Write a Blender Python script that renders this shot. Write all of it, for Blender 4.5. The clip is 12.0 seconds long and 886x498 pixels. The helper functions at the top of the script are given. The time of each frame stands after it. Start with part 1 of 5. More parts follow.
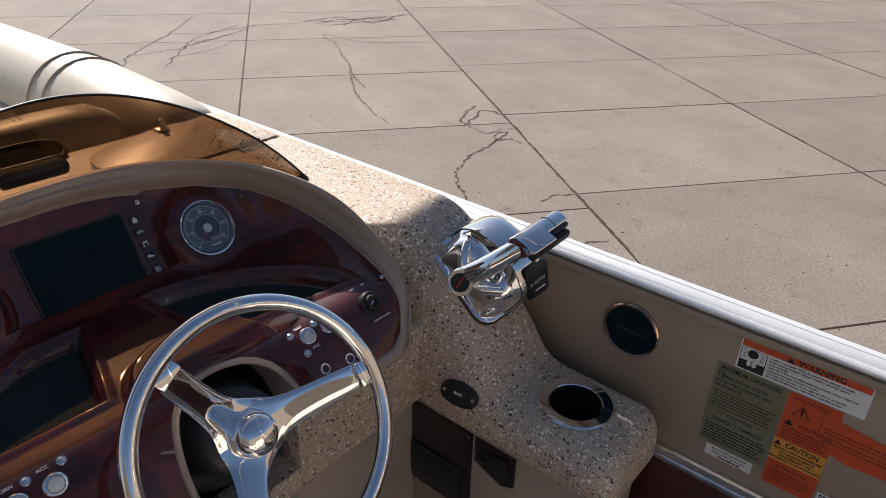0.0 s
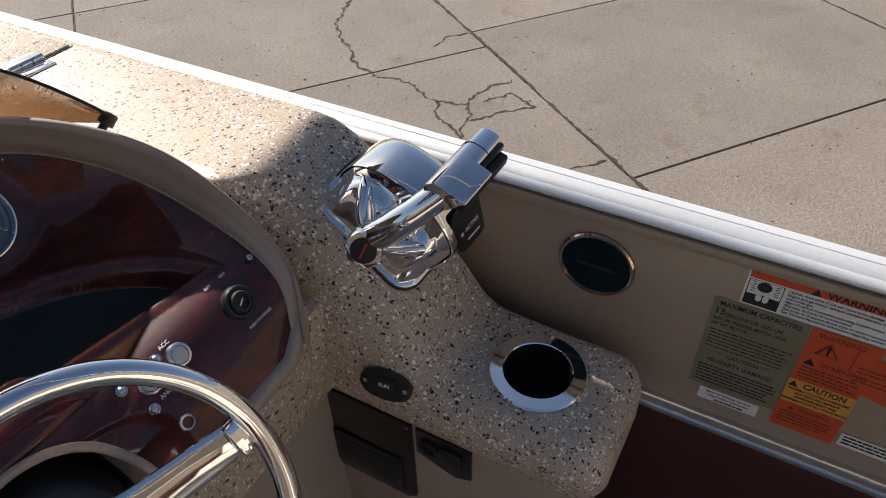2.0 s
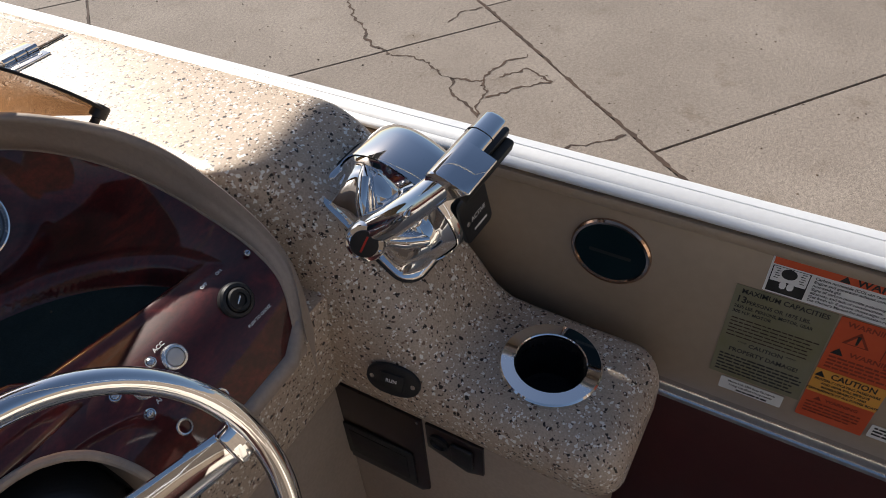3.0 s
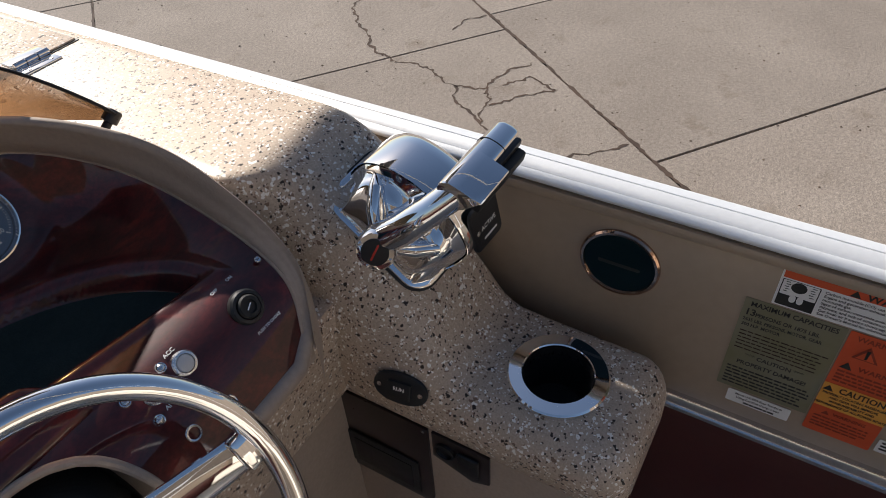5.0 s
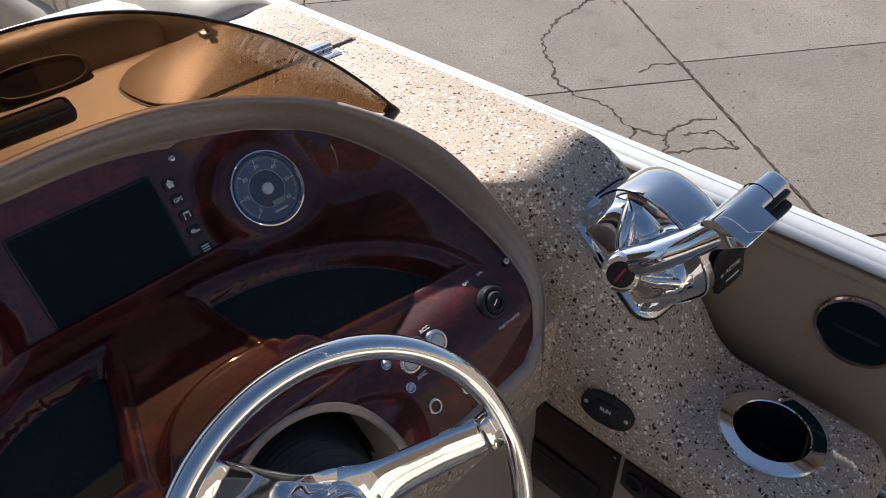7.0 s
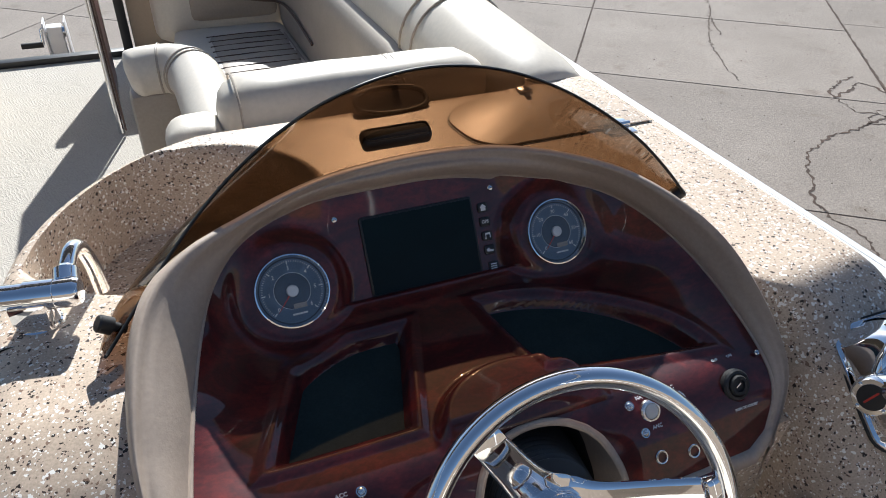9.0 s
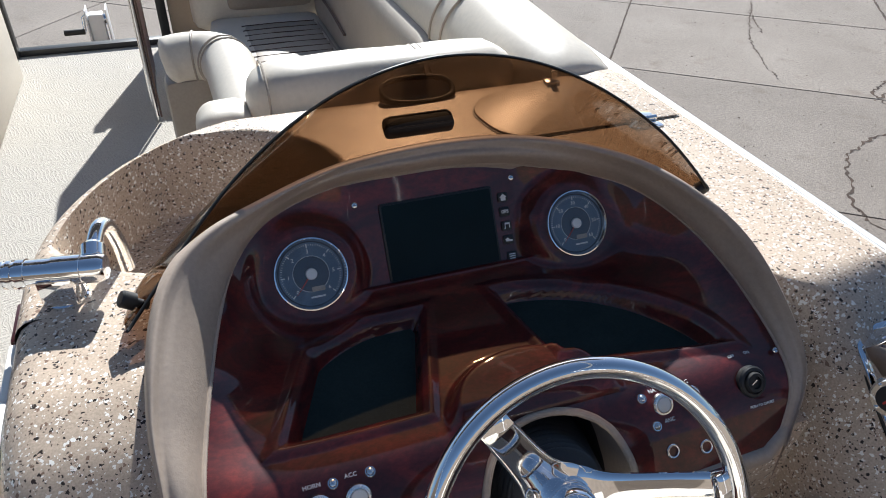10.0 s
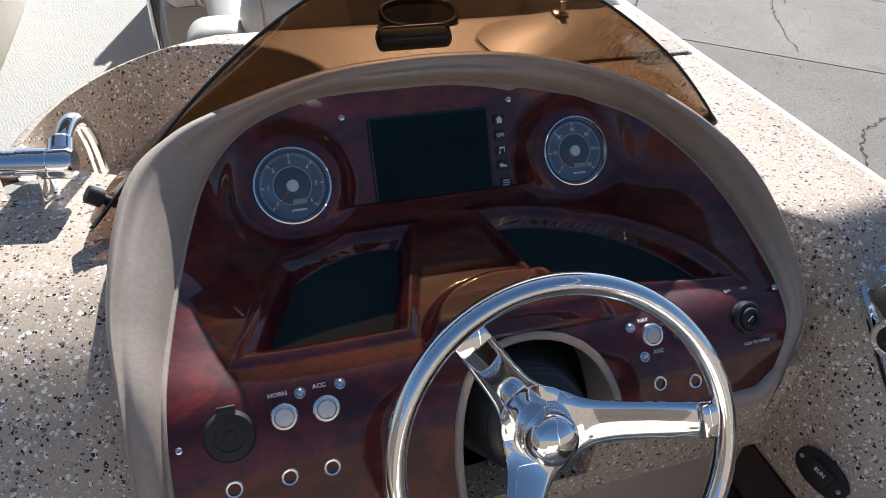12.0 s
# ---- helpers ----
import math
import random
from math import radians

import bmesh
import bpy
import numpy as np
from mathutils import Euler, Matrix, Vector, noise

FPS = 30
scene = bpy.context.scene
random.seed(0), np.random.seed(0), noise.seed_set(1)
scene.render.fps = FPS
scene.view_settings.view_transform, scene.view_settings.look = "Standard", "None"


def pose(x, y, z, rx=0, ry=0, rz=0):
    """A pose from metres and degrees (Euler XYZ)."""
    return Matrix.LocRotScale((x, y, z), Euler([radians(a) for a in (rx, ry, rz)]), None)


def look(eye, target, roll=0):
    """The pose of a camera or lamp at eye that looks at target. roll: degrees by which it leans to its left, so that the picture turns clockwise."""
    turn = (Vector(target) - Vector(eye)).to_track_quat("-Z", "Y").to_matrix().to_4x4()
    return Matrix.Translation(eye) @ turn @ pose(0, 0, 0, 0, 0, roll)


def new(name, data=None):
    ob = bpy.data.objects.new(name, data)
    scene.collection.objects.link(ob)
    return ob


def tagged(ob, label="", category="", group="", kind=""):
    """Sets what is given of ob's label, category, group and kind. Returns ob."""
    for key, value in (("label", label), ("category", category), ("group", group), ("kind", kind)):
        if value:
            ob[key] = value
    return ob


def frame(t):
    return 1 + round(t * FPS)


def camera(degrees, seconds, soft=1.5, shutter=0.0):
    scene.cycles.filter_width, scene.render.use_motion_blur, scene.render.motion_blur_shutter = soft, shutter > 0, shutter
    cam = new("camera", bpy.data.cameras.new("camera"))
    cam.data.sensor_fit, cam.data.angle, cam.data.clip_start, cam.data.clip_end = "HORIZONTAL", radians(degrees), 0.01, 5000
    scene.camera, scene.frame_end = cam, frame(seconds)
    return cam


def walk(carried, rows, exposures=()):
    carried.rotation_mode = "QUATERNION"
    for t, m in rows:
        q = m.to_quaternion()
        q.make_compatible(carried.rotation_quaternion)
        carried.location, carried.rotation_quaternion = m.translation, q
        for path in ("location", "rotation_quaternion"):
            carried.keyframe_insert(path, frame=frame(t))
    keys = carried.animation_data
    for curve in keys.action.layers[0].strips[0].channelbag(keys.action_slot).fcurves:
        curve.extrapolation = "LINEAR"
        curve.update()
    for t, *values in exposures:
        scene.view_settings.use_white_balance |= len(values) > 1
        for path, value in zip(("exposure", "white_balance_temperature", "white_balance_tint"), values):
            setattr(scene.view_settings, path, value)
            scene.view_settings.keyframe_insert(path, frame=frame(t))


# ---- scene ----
cam = camera(64.4, 12.0, soft=0.9)
PATH = [
    (0, (-0.61, -0.631, 1.374), (0.749, 0.476, 0.41), 1.7),
    (0.5, (-0.482, -0.56, 1.358), (0.831, 0.515, 0.298), 1.6),
    (1, (-0.395, -0.471, 1.333), (0.98, 0.424, 0.19), 0.5),
    (1.5, (-0.358, -0.423, 1.309), (1.016, 0.252, 0.023), 0.5),
    (2, (-0.333, -0.434, 1.311), (0.964, 0.317, -0.014), -1.8),
    (2.5, (-0.3, -0.438, 1.303), (0.937, 0.34, -0.063), -4.3),
    (3, (-0.295, -0.431, 1.299), (0.934, 0.351, -0.071), -4.5),
    (3.2, (-0.297, -0.429, 1.299), (0.941, 0.359, -0.06), -4.5),
    (5, (-0.299, -0.421, 1.302), (0.942, 0.366, -0.055), -3.7),
    (5.5, (-0.3, -0.419, 1.3), (0.94, 0.368, -0.057), -3.6),
    (6, (-0.302, -0.417, 1.302), (0.938, 0.379, -0.051), -3.6),
    (6.5, (-0.319, -0.407, 1.307), (0.905, 0.445, -0.025), -3.3),
    (7, (-0.405, -0.351, 1.323), (0.653, 0.76, 0.04), -2.4),
    (7.5, (-0.507, -0.296, 1.364), (0.445, 0.954, 0.127), 0.8),
    (7.7, (-0.533, -0.291, 1.372), (0.375, 1.001, 0.144), 0.9),
    (9.3, (-0.544, -0.409, 1.384), (0.074, 1.111, 0.241), 1.9),
    (9.5, (-0.543, -0.412, 1.382), (0.056, 1.112, 0.234), 2.0),
    (10, (-0.533, -0.406, 1.381), (0.041, 1.117, 0.219), 1.4),
    (10.5, (-0.524, -0.402, 1.382), (0.061, 1.138, 0.248), 1.9),
    (11, (-0.524, -0.396, 1.388), (0.044, 1.188, 0.307), 1.1),
    (11.5, (-0.539, -0.406, 1.348), (-0.068, 1.155, 0.189), 2.7),
    (12, (-0.51, -0.415, 1.314), (0.032, 1.057, 0.074), 3.9),
]
walk(cam, [(t, look(eye, target, roll)) for t, eye, target, roll in PATH],
     [(0.0, 0.64, 6450, 12), (2.5, 0.60, 6550, 11), (5.5, 0.60, 6450, 11), (6.5, 0.62, 6350, 11), (7.5, 0.74, 6000, 9), (9.5, 0.82, 5850, 7), (11.0, 0.79, 5800, 7), (11.5, 0.66, 5850, 8), (12.0, 0.93, 5700, 7)])

# ---- light ----
SUN_AZ, SUN_EL = 17.5, 35.0            # degrees to starboard of the bow, degrees up
world = bpy.data.worlds.new("sky")
scene.world = world
world.use_nodes = True
wn = world.node_tree
sky = wn.nodes.new("ShaderNodeTexSky")
sky.sky_type, sky.sun_disc = "NISHITA", False
sky.sun_elevation, sky.sun_rotation = radians(SUN_EL), radians(SUN_AZ)
wn.links.new(sky.outputs[0], wn.nodes["Background"].inputs[0])
wn.nodes["Background"].inputs[1].default_value = 0.06
sun = new("sun", bpy.data.lights.new("sun", "SUN"))
sun.data.energy, sun.data.angle, sun.data.color = 5.0, radians(0.55), (1.0, 0.94, 0.86)
to_sun = Vector((math.sin(radians(SUN_AZ)) * math.cos(radians(SUN_EL)), math.cos(radians(SUN_AZ)) * math.cos(radians(SUN_EL)), math.sin(radians(SUN_EL))))
sun.matrix_world = look(to_sun * 20, (0, 0, 0))


# ---- materials ----
def shader(name, base=(0.5, 0.5, 0.5), rough=0.5, metal=0.0, coat=0.0, spec=0.5):
    m = bpy.data.materials.new(name)
    m.use_nodes = True
    b = m.node_tree.nodes["Principled BSDF"]
    b.inputs["Base Color"].default_value = (*base, 1)
    b.inputs["Roughness"].default_value = rough
    b.inputs["Metallic"].default_value = metal
    b.inputs["Coat Weight"].default_value = coat
    b.inputs["Coat Roughness"].default_value = 0.04
    b.inputs["Specular IOR Level"].default_value = spec
    return m, m.node_tree, b


def node(tree, kind, **values):
    n = tree.nodes.new(kind)
    for key, value in values.items():
        n.inputs[key].default_value = value
    return n


def coords(tree, scale=(1, 1, 1), turn=(0, 0, 0)):
    tc = tree.nodes.new("ShaderNodeTexCoord")
    mp = tree.nodes.new("ShaderNodeMapping")
    mp.inputs["Scale"].default_value, mp.inputs["Rotation"].default_value = scale, turn
    tree.links.new(tc.outputs["Object"], mp.inputs["Vector"])
    return mp.outputs[0]


def ramp(tree, source, stops, constant=False):
    r = tree.nodes.new("ShaderNodeValToRGB")
    if constant:
        r.color_ramp.interpolation = "CONSTANT"
    while len(r.color_ramp.elements) < len(stops):
        r.color_ramp.elements.new(0.5)
    for el, (at, col) in zip(r.color_ramp.elements, stops):
        el.position, el.color = at, (*col, 1)
    tree.links.new(source, r.inputs[0])
    return r.outputs[0]


def blend(tree, fac, a, b, mode="MIX"):
    mx = tree.nodes.new("ShaderNodeMix")
    mx.data_type, mx.blend_type = "RGBA", mode
    for socket, value in ((mx.inputs[0], fac), (mx.inputs[6], a), (mx.inputs[7], b)):
        if hasattr(value, "links"):
            tree.links.new(value, socket)
        elif isinstance(value, tuple):
            socket.default_value = (*value, 1)
        else:
            socket.default_value = value
    return mx.outputs[2]


def noise_tex(tree, vec, scale, detail=4.0, rough=0.55):
    n = node(tree, "ShaderNodeTexNoise", Scale=scale, Detail=detail, Roughness=rough)
    tree.links.new(vec, n.inputs["Vector"])
    return n.outputs["Fac"]


def relief(tree, bsdf, height, strength=0.3, distance=0.001):
    bp = node(tree, "ShaderNodeBump", Strength=strength, Distance=distance)
    tree.links.new(height, bp.inputs["Height"])
    tree.links.new(bp.outputs[0], bsdf.inputs["Normal"])


def mottled(name, a, b, scale, rough, rough_var=0.1, bump=0.0, bump_scale=200.0, metal=0.0, coat=0.0, fine=0.0):
    """A surface whose colour drifts between two tones, with fine grain and relief."""
    m, t, p = shader(name, a, rough, metal, coat)
    v = coords(t)
    big = noise_tex(t, v, scale)
    col = ramp(t, big, [(0.3, a), (0.7, b)])
    if fine:
        grain = ramp(t, noise_tex(t, v, scale * 25, 2.0), [(0.3, (1 - fine,) * 3), (0.7, (1 + fine,) * 3)])
        col = blend(t, 1.0, col, grain, "MULTIPLY")
    t.links.new(col, p.inputs["Base Color"])
    mr = node(t, "ShaderNodeMapRange", **{"To Min": max(rough - rough_var, 0.02), "To Max": min(rough + rough_var, 1.0)})
    t.links.new(noise_tex(t, v, scale * 3), mr.inputs["Value"])
    t.links.new(mr.outputs[0], p.inputs["Roughness"])
    if bump:
        relief(t, p, noise_tex(t, v, bump_scale, 3.0), bump)
    return m


def terrazzo():
    m, t, p = shader("speckled_gelcoat", (0.55, 0.47, 0.4), 0.38, 0.0, 0.0, 0.35)
    v = coords(t)
    warp = noise_tex(t, v, 60, 2.0)
    soft = ramp(t, noise_tex(t, v, 9), [(0.3, (0.520, 0.408, 0.308)), (0.7, (0.600, 0.482, 0.372))])
    fine = ramp(t, noise_tex(t, v, 420, 2.0), [(0.35, (0.86,) * 3), (0.65, (1.1,) * 3)])
    col = blend(t, 1.0, soft, fine, "MULTIPLY")
    bent = node(t, "ShaderNodeVectorMath")
    bent.operation = "MULTIPLY_ADD"
    bent.inputs[1].default_value = (0.0022,) * 3
    wob = node(t, "ShaderNodeTexNoise", Scale=420.0, Detail=1.0)
    t.links.new(v, wob.inputs["Vector"])
    t.links.new(wob.outputs["Color"], bent.inputs[0])
    t.links.new(v, bent.inputs[2])
    for scale, seed, tones in (
        (265, 0.0, [(0.0, (0.5, 0.42, 0.34)), (0.938, (0.040, 0.028, 0.022)), (0.957, (0.94, 0.91, 0.85)), (0.988, (0.24, 0.155, 0.11))]),
        (370, 3.7, [(0.0, (0.5, 0.42, 0.34)), (0.922, (0.036, 0.026, 0.020)), (0.946, (0.26, 0.17, 0.12)), (0.958, (0.92, 0.88, 0.82))]),
        (640, 8.1, [(0.0, (0.5, 0.42, 0.34)), (0.935, (0.07, 0.048, 0.038)), (0.962, (0.88, 0.84, 0.78))]),
    ):
        off = node(t, "ShaderNodeVectorMath")
        off.operation = "ADD"
        off.inputs[1].default_value = (seed, seed * 0.7, seed * 1.3)
        t.links.new(bent.outputs[0], off.inputs[0])
        vor = node(t, "ShaderNodeTexVoronoi", Scale=scale, Randomness=1.0)
        t.links.new(off.outputs[0], vor.inputs["Vector"])
        sep = t.nodes.new("ShaderNodeSeparateColor")
        t.links.new(vor.outputs["Color"], sep.inputs[0])
        chip = ramp(t, sep.outputs[0], tones, True)
        pick = ramp(t, sep.outputs[0], [(0.0, (0, 0, 0)), (tones[1][0], (1, 1, 1))], True)
        col = blend(t, pick, col, chip)
    t.links.new(col, p.inputs["Base Color"])
    relief(t, p, warp, 0.05, 0.0006)
    return m


def burl():
    m, t, p = shader("burl_woodgrain_gloss", (0.06, 0.01, 0.012), 0.5, 0.0, 1.0, 0.2)
    v = coords(t, (1, 1.5, 1.5))
    big = node(t, "ShaderNodeTexNoise", Scale=9.0, Detail=8.0, Roughness=0.62, Distortion=1.4)
    t.links.new(v, big.inputs["Vector"])
    col = ramp(t, big.outputs["Fac"], [(0.28, (0.024, 0.004, 0.005)), (0.5, (0.076, 0.008, 0.008)), (0.70, (0.180, 0.018, 0.012))])
    fl = ramp(t, noise_tex(t, v, 130, 5.0, 0.7), [(0.35, (0.7,) * 3), (0.7, (1.25,) * 3)])
    t.links.new(blend(t, 1.0, col, fl, "MULTIPLY"), p.inputs["Base Color"])
    return m


def carpet():
    m, t, p = shader("berber_carpet", (0.62, 0.57, 0.5), 0.95)
    v = coords(t)
    # herringbone loops
    sep = t.nodes.new("ShaderNodeSeparateXYZ")
    t.links.new(coords(t, (1, 1, 1), (0, 0, 0.5)), sep.inputs[0])
    fold = node(t, "ShaderNodeMath")
    fold.operation = "PINGPONG"
    fold.inputs[1].default_value = 0.075
    t.links.new(sep.outputs[1], fold.inputs[0])
    slant = node(t, "ShaderNodeMath")
    slant.operation = "ADD"
    t.links.new(sep.outputs[0], slant.inputs[0])
    t.links.new(fold.outputs[0], slant.inputs[1])
    sway = node(t, "ShaderNodeMath")
    sway.operation = "MULTIPLY_ADD"
    sway.inputs[1].default_value = 0.045
    t.links.new(noise_tex(t, v, 18, 2.0), sway.inputs[0])
    t.links.new(slant.outputs[0], sway.inputs[2])
    wv = node(t, "ShaderNodeMath")
    wv.operation = "PINGPONG"
    wv.inputs[1].default_value = 0.0085
    t.links.new(sway.outputs[0], wv.inputs[0])
    loops = node(t, "ShaderNodeMath")
    loops.operation = "MULTIPLY"
    loops.inputs[1].default_value = 118.0
    t.links.new(wv.outputs[0], loops.inputs[0])
    fib = noise_tex(t, v, 260, 3.0, 0.7)
    broken = node(t, "ShaderNodeMath")
    broken.operation = "MULTIPLY_ADD"
    broken.inputs[1].default_value = 1.5
    t.links.new(noise_tex(t, v, 70, 3.0, 0.7), broken.inputs[0])
    broken.inputs[2].default_value = -0.25
    mask = node(t, "ShaderNodeMath")
    mask.operation = "MAXIMUM"
    t.links.new(loops.outputs[0], mask.inputs[0])
    t.links.new(broken.outputs[0], mask.inputs[1])
    loops = mask
    tone = ramp(t, loops.outputs[0], [(0.0, (0.40, 0.365, 0.32)), (0.6, (0.53, 0.49, 0.43))])
    t.links.new(blend(t, 1.0, tone, ramp(t, fib, [(0.3, (0.75,) * 3), (0.7, (1.12,) * 3)]), "MULTIPLY"), p.inputs["Base Color"])
    add = node(t, "ShaderNodeMath")
    add.operation = "ADD"
    t.links.new(loops.outputs[0], add.inputs[0])
    t.links.new(fib, add.inputs[1])
    relief(t, p, add.outputs[0], 0.5, 0.005)
    return m


def concrete():
    m, t, p = shader("weathered_concrete", (0.25, 0.21, 0.17), 0.9)
    v = coords(t)
    info = t.nodes.new("ShaderNodeObjectInfo")
    base = ramp(t, noise_tex(t, v, 0.9, 6.0, 0.6), [(0.3, (0.20, 0.168, 0.141)), (0.7, (0.265, 0.227, 0.193))])
    slab = ramp(t, info.outputs["Random"], [(0.0, (0.92,) * 3), (1.0, (1.07,) * 3)])
    col = blend(t, 1.0, base, slab, "MULTIPLY")
    grit = ramp(t, noise_tex(t, v, 45, 6.0, 0.75), [(0.30, (0.66,) * 3), (0.5, (0.99,) * 3), (0.70, (1.3,) * 3)])
    col = blend(t, 1.0, col, grit, "MULTIPLY")
    speck = ramp(t, noise_tex(t, v, 150, 3.0, 0.7), [(0.32, (0.62,) * 3), (0.5, (1.02,) * 3), (0.68, (1.36,) * 3)])
    col = blend(t, 1.0, col, speck, "MULTIPLY")
    stain = ramp(t, noise_tex(t, v, 3.2, 3.0), [(0.60, (1, 1, 1)), (0.74, (0.8, 0.76, 0.72))])
    col = blend(t, 1.0, col, stain, "MULTIPLY")
    pits = node(t, "ShaderNodeTexVoronoi", Scale=7.0)
    t.links.new(v, pits.inputs["Vector"])
    spot = ramp(t, pits.outputs["Distance"], [(0.03, (0.35, 0.3, 0.27)), (0.06, (1, 1, 1))])
    t.links.new(blend(t, 1.0, col, spot, "MULTIPLY"), p.inputs["Base Color"])
    relief(t, p, noise_tex(t, v, 60, 6.0, 0.7), 0.8, 0.008)
    return m


def sheen(t, socket):
    """Gloss that grows towards grazing angles."""
    lw = t.nodes.new("ShaderNodeLayerWeight")
    lw.inputs[0].default_value = 0.5
    pw = node(t, "ShaderNodeMath")
    pw.operation = "POWER"
    pw.inputs[1].default_value = 5.0
    ad = node(t, "ShaderNodeMath")
    ad.operation = "MULTIPLY_ADD"
    ad.inputs[1].default_value, ad.inputs[2].default_value = 0.9, 0.04
    t.links.new(lw.outputs["Facing"], pw.inputs[0])
    t.links.new(pw.outputs[0], ad.inputs[0])
    t.links.new(ad.outputs[0], socket)


def amber():
    m = bpy.data.materials.new("amber_acrylic")
    m.use_nodes = True
    t = m.node_tree
    t.nodes.clear()
    out = t.nodes.new("ShaderNodeOutputMaterial")
    clear = t.nodes.new("ShaderNodeBsdfTransparent")
    clear.inputs[0].default_value = (0.40, 0.298, 0.212, 1)
    gloss = t.nodes.new("ShaderNodeBsdfGlossy")
    gloss.inputs["Roughness"].default_value = 0.03
    mx = t.nodes.new("ShaderNodeMixShader")
    sheen(t, mx.inputs[0])
    t.links.new(clear.outputs[0], mx.inputs[1])
    t.links.new(gloss.outputs[0], mx.inputs[2])
    t.links.new(mx.outputs[0], out.inputs[0])
    return m


def clear_glass():
    m = bpy.data.materials.new("gauge_glass")
    m.use_nodes = True
    t = m.node_tree
    t.nodes.clear()
    out = t.nodes.new("ShaderNodeOutputMaterial")
    clear = t.nodes.new("ShaderNodeBsdfTransparent")
    gloss = t.nodes.new("ShaderNodeBsdfGlossy")
    gloss.inputs["Roughness"].default_value = 0.02
    mx = t.nodes.new("ShaderNodeMixShader")
    sheen(t, mx.inputs[0])
    t.links.new(clear.outputs[0], mx.inputs[1])
    t.links.new(gloss.outputs[0], mx.inputs[2])
    t.links.new(mx.outputs[0], out.inputs[0])
    return m


TERRAZZO, BURL, CARPET, CONCRETE, AMBER, GLASS = terrazzo(), burl(), carpet(), concrete(), amber(), clear_glass()
TAUPE = mottled("taupe_vinyl", (0.39, 0.312, 0.25), (0.45, 0.365, 0.295), 7, 0.45, 0.08, 0.25, 420, fine=0.06)
CREAM = mottled("cream_vinyl", (0.59, 0.535, 0.45), (0.65, 0.59, 0.505), 4, 0.42, 0.08, 0.2, 300, fine=0.04)
CREAM_DARK = mottled("tan_vinyl", (0.34, 0.29, 0.235), (0.4, 0.345, 0.285), 5, 0.45, 0.08, 0.2, 300, fine=0.05)
PIPING = mottled("brown_piping", (0.09, 0.055, 0.045), (0.13, 0.08, 0.06), 20, 0.5)
CHROME = mottled("polished_chrome", (0.86, 0.87, 0.88), (0.9, 0.9, 0.91), 15, 0.045, 0.02, metal=1.0)
SATIN = mottled("satin_silver", (0.66, 0.66, 0.65), (0.74, 0.74, 0.73), 30, 0.38, 0.06, metal=0.35)
STEEL = mottled("brushed_steel", (0.72, 0.72, 0.72), (0.8, 0.8, 0.8), 40, 0.22, 0.08, metal=1.0)
ALUMINIUM = mottled("anodised_aluminium", (0.88, 0.88, 0.88), (0.94, 0.94, 0.93), 6, 0.30, 0.06, metal=0.9, fine=0.02)
FENCE = mottled("taupe_painted_aluminium", (0.335, 0.26, 0.19), (0.385, 0.302, 0.225), 3, 0.32, 0.07, 0.03, 60, coat=0.15, fine=0.03)
MAROON = mottled("maroon_painted_aluminium", (0.045, 0.008, 0.008), (0.065, 0.012, 0.011), 4, 0.35, 0.08, fine=0.05)
DARKPLATE = mottled("dark_burl_plate", (0.012, 0.005, 0.005), (0.02, 0.007, 0.007), 9, 0.3, 0.08, coat=0.4)
BLACK = mottled("black_plastic", (0.012, 0.012, 0.013), (0.02, 0.02, 0.021), 30, 0.4, 0.1, 0.15, 500)
BOOT = mottled("glossy_black_rubber", (0.02, 0.022, 0.024), (0.03, 0.032, 0.034), 20, 0.34, 0.06)
RUBBER = mottled("black_rubber", (0.014, 0.014, 0.014), (0.024, 0.023, 0.022), 20, 0.62, 0.12, 0.2, 300)
MAT = mottled("dark_tray_mat", (0.026, 0.038, 0.035), (0.034, 0.048, 0.044), 15, 0.75, 0.1, 0.3, 600, fine=0.1)
SCREEN = mottled("dark_screen_glass", (0.004, 0.014, 0.018), (0.006, 0.019, 0.024), 12, 0.30, 0.04)
DIAL = mottled("grey_dial_face", (0.13, 0.19, 0.27), (0.17, 0.23, 0.32), 20, 0.4, 0.05)
DIAL_DARK = mottled("dark_dial_ring", (0.03, 0.042, 0.062), (0.04, 0.054, 0.078), 20, 0.4, 0.05)
WHITE = mottled("white_print", (0.78, 0.78, 0.76), (0.84, 0.84, 0.82), 30, 0.5)
INK = mottled("black_print", (0.012, 0.012, 0.012), (0.02, 0.02, 0.02), 30, 0.5)
ORANGE = mottled("orange_label", (0.60, 0.08, 0.022), (0.66, 0.1, 0.03), 25, 0.45)
AMBER_LABEL = mottled("amber_label", (0.72, 0.33, 0.05), (0.78, 0.37, 0.06), 25, 0.45)
OLIVE_LABEL = mottled("greyish_olive_label", (0.19, 0.175, 0.085), (0.24, 0.23, 0.17), 14, 0.4)
ORANGE_PRINT = mottled("dark_red_print", (0.25, 0.035, 0.015), (0.3, 0.045, 0.02), 25, 0.5)
CRACK = mottled("crack_fill", (0.035, 0.022, 0.016), (0.075, 0.045, 0.03), 6, 0.95, fine=0.2)
JOINT = mottled("dark_joint_filler", (0.07, 0.052, 0.042), (0.12, 0.085, 0.06), 2.5, 0.95, fine=0.2)
CANVAS = mottled("navy_canvas", (0.07, 0.075, 0.09), (0.09, 0.095, 0.11), 6, 0.9, bump=0.3, bump_scale=500)
NEEDLE = mottled("red_needle", (0.5, 0.03, 0.02), (0.55, 0.04, 0.025), 30, 0.4)
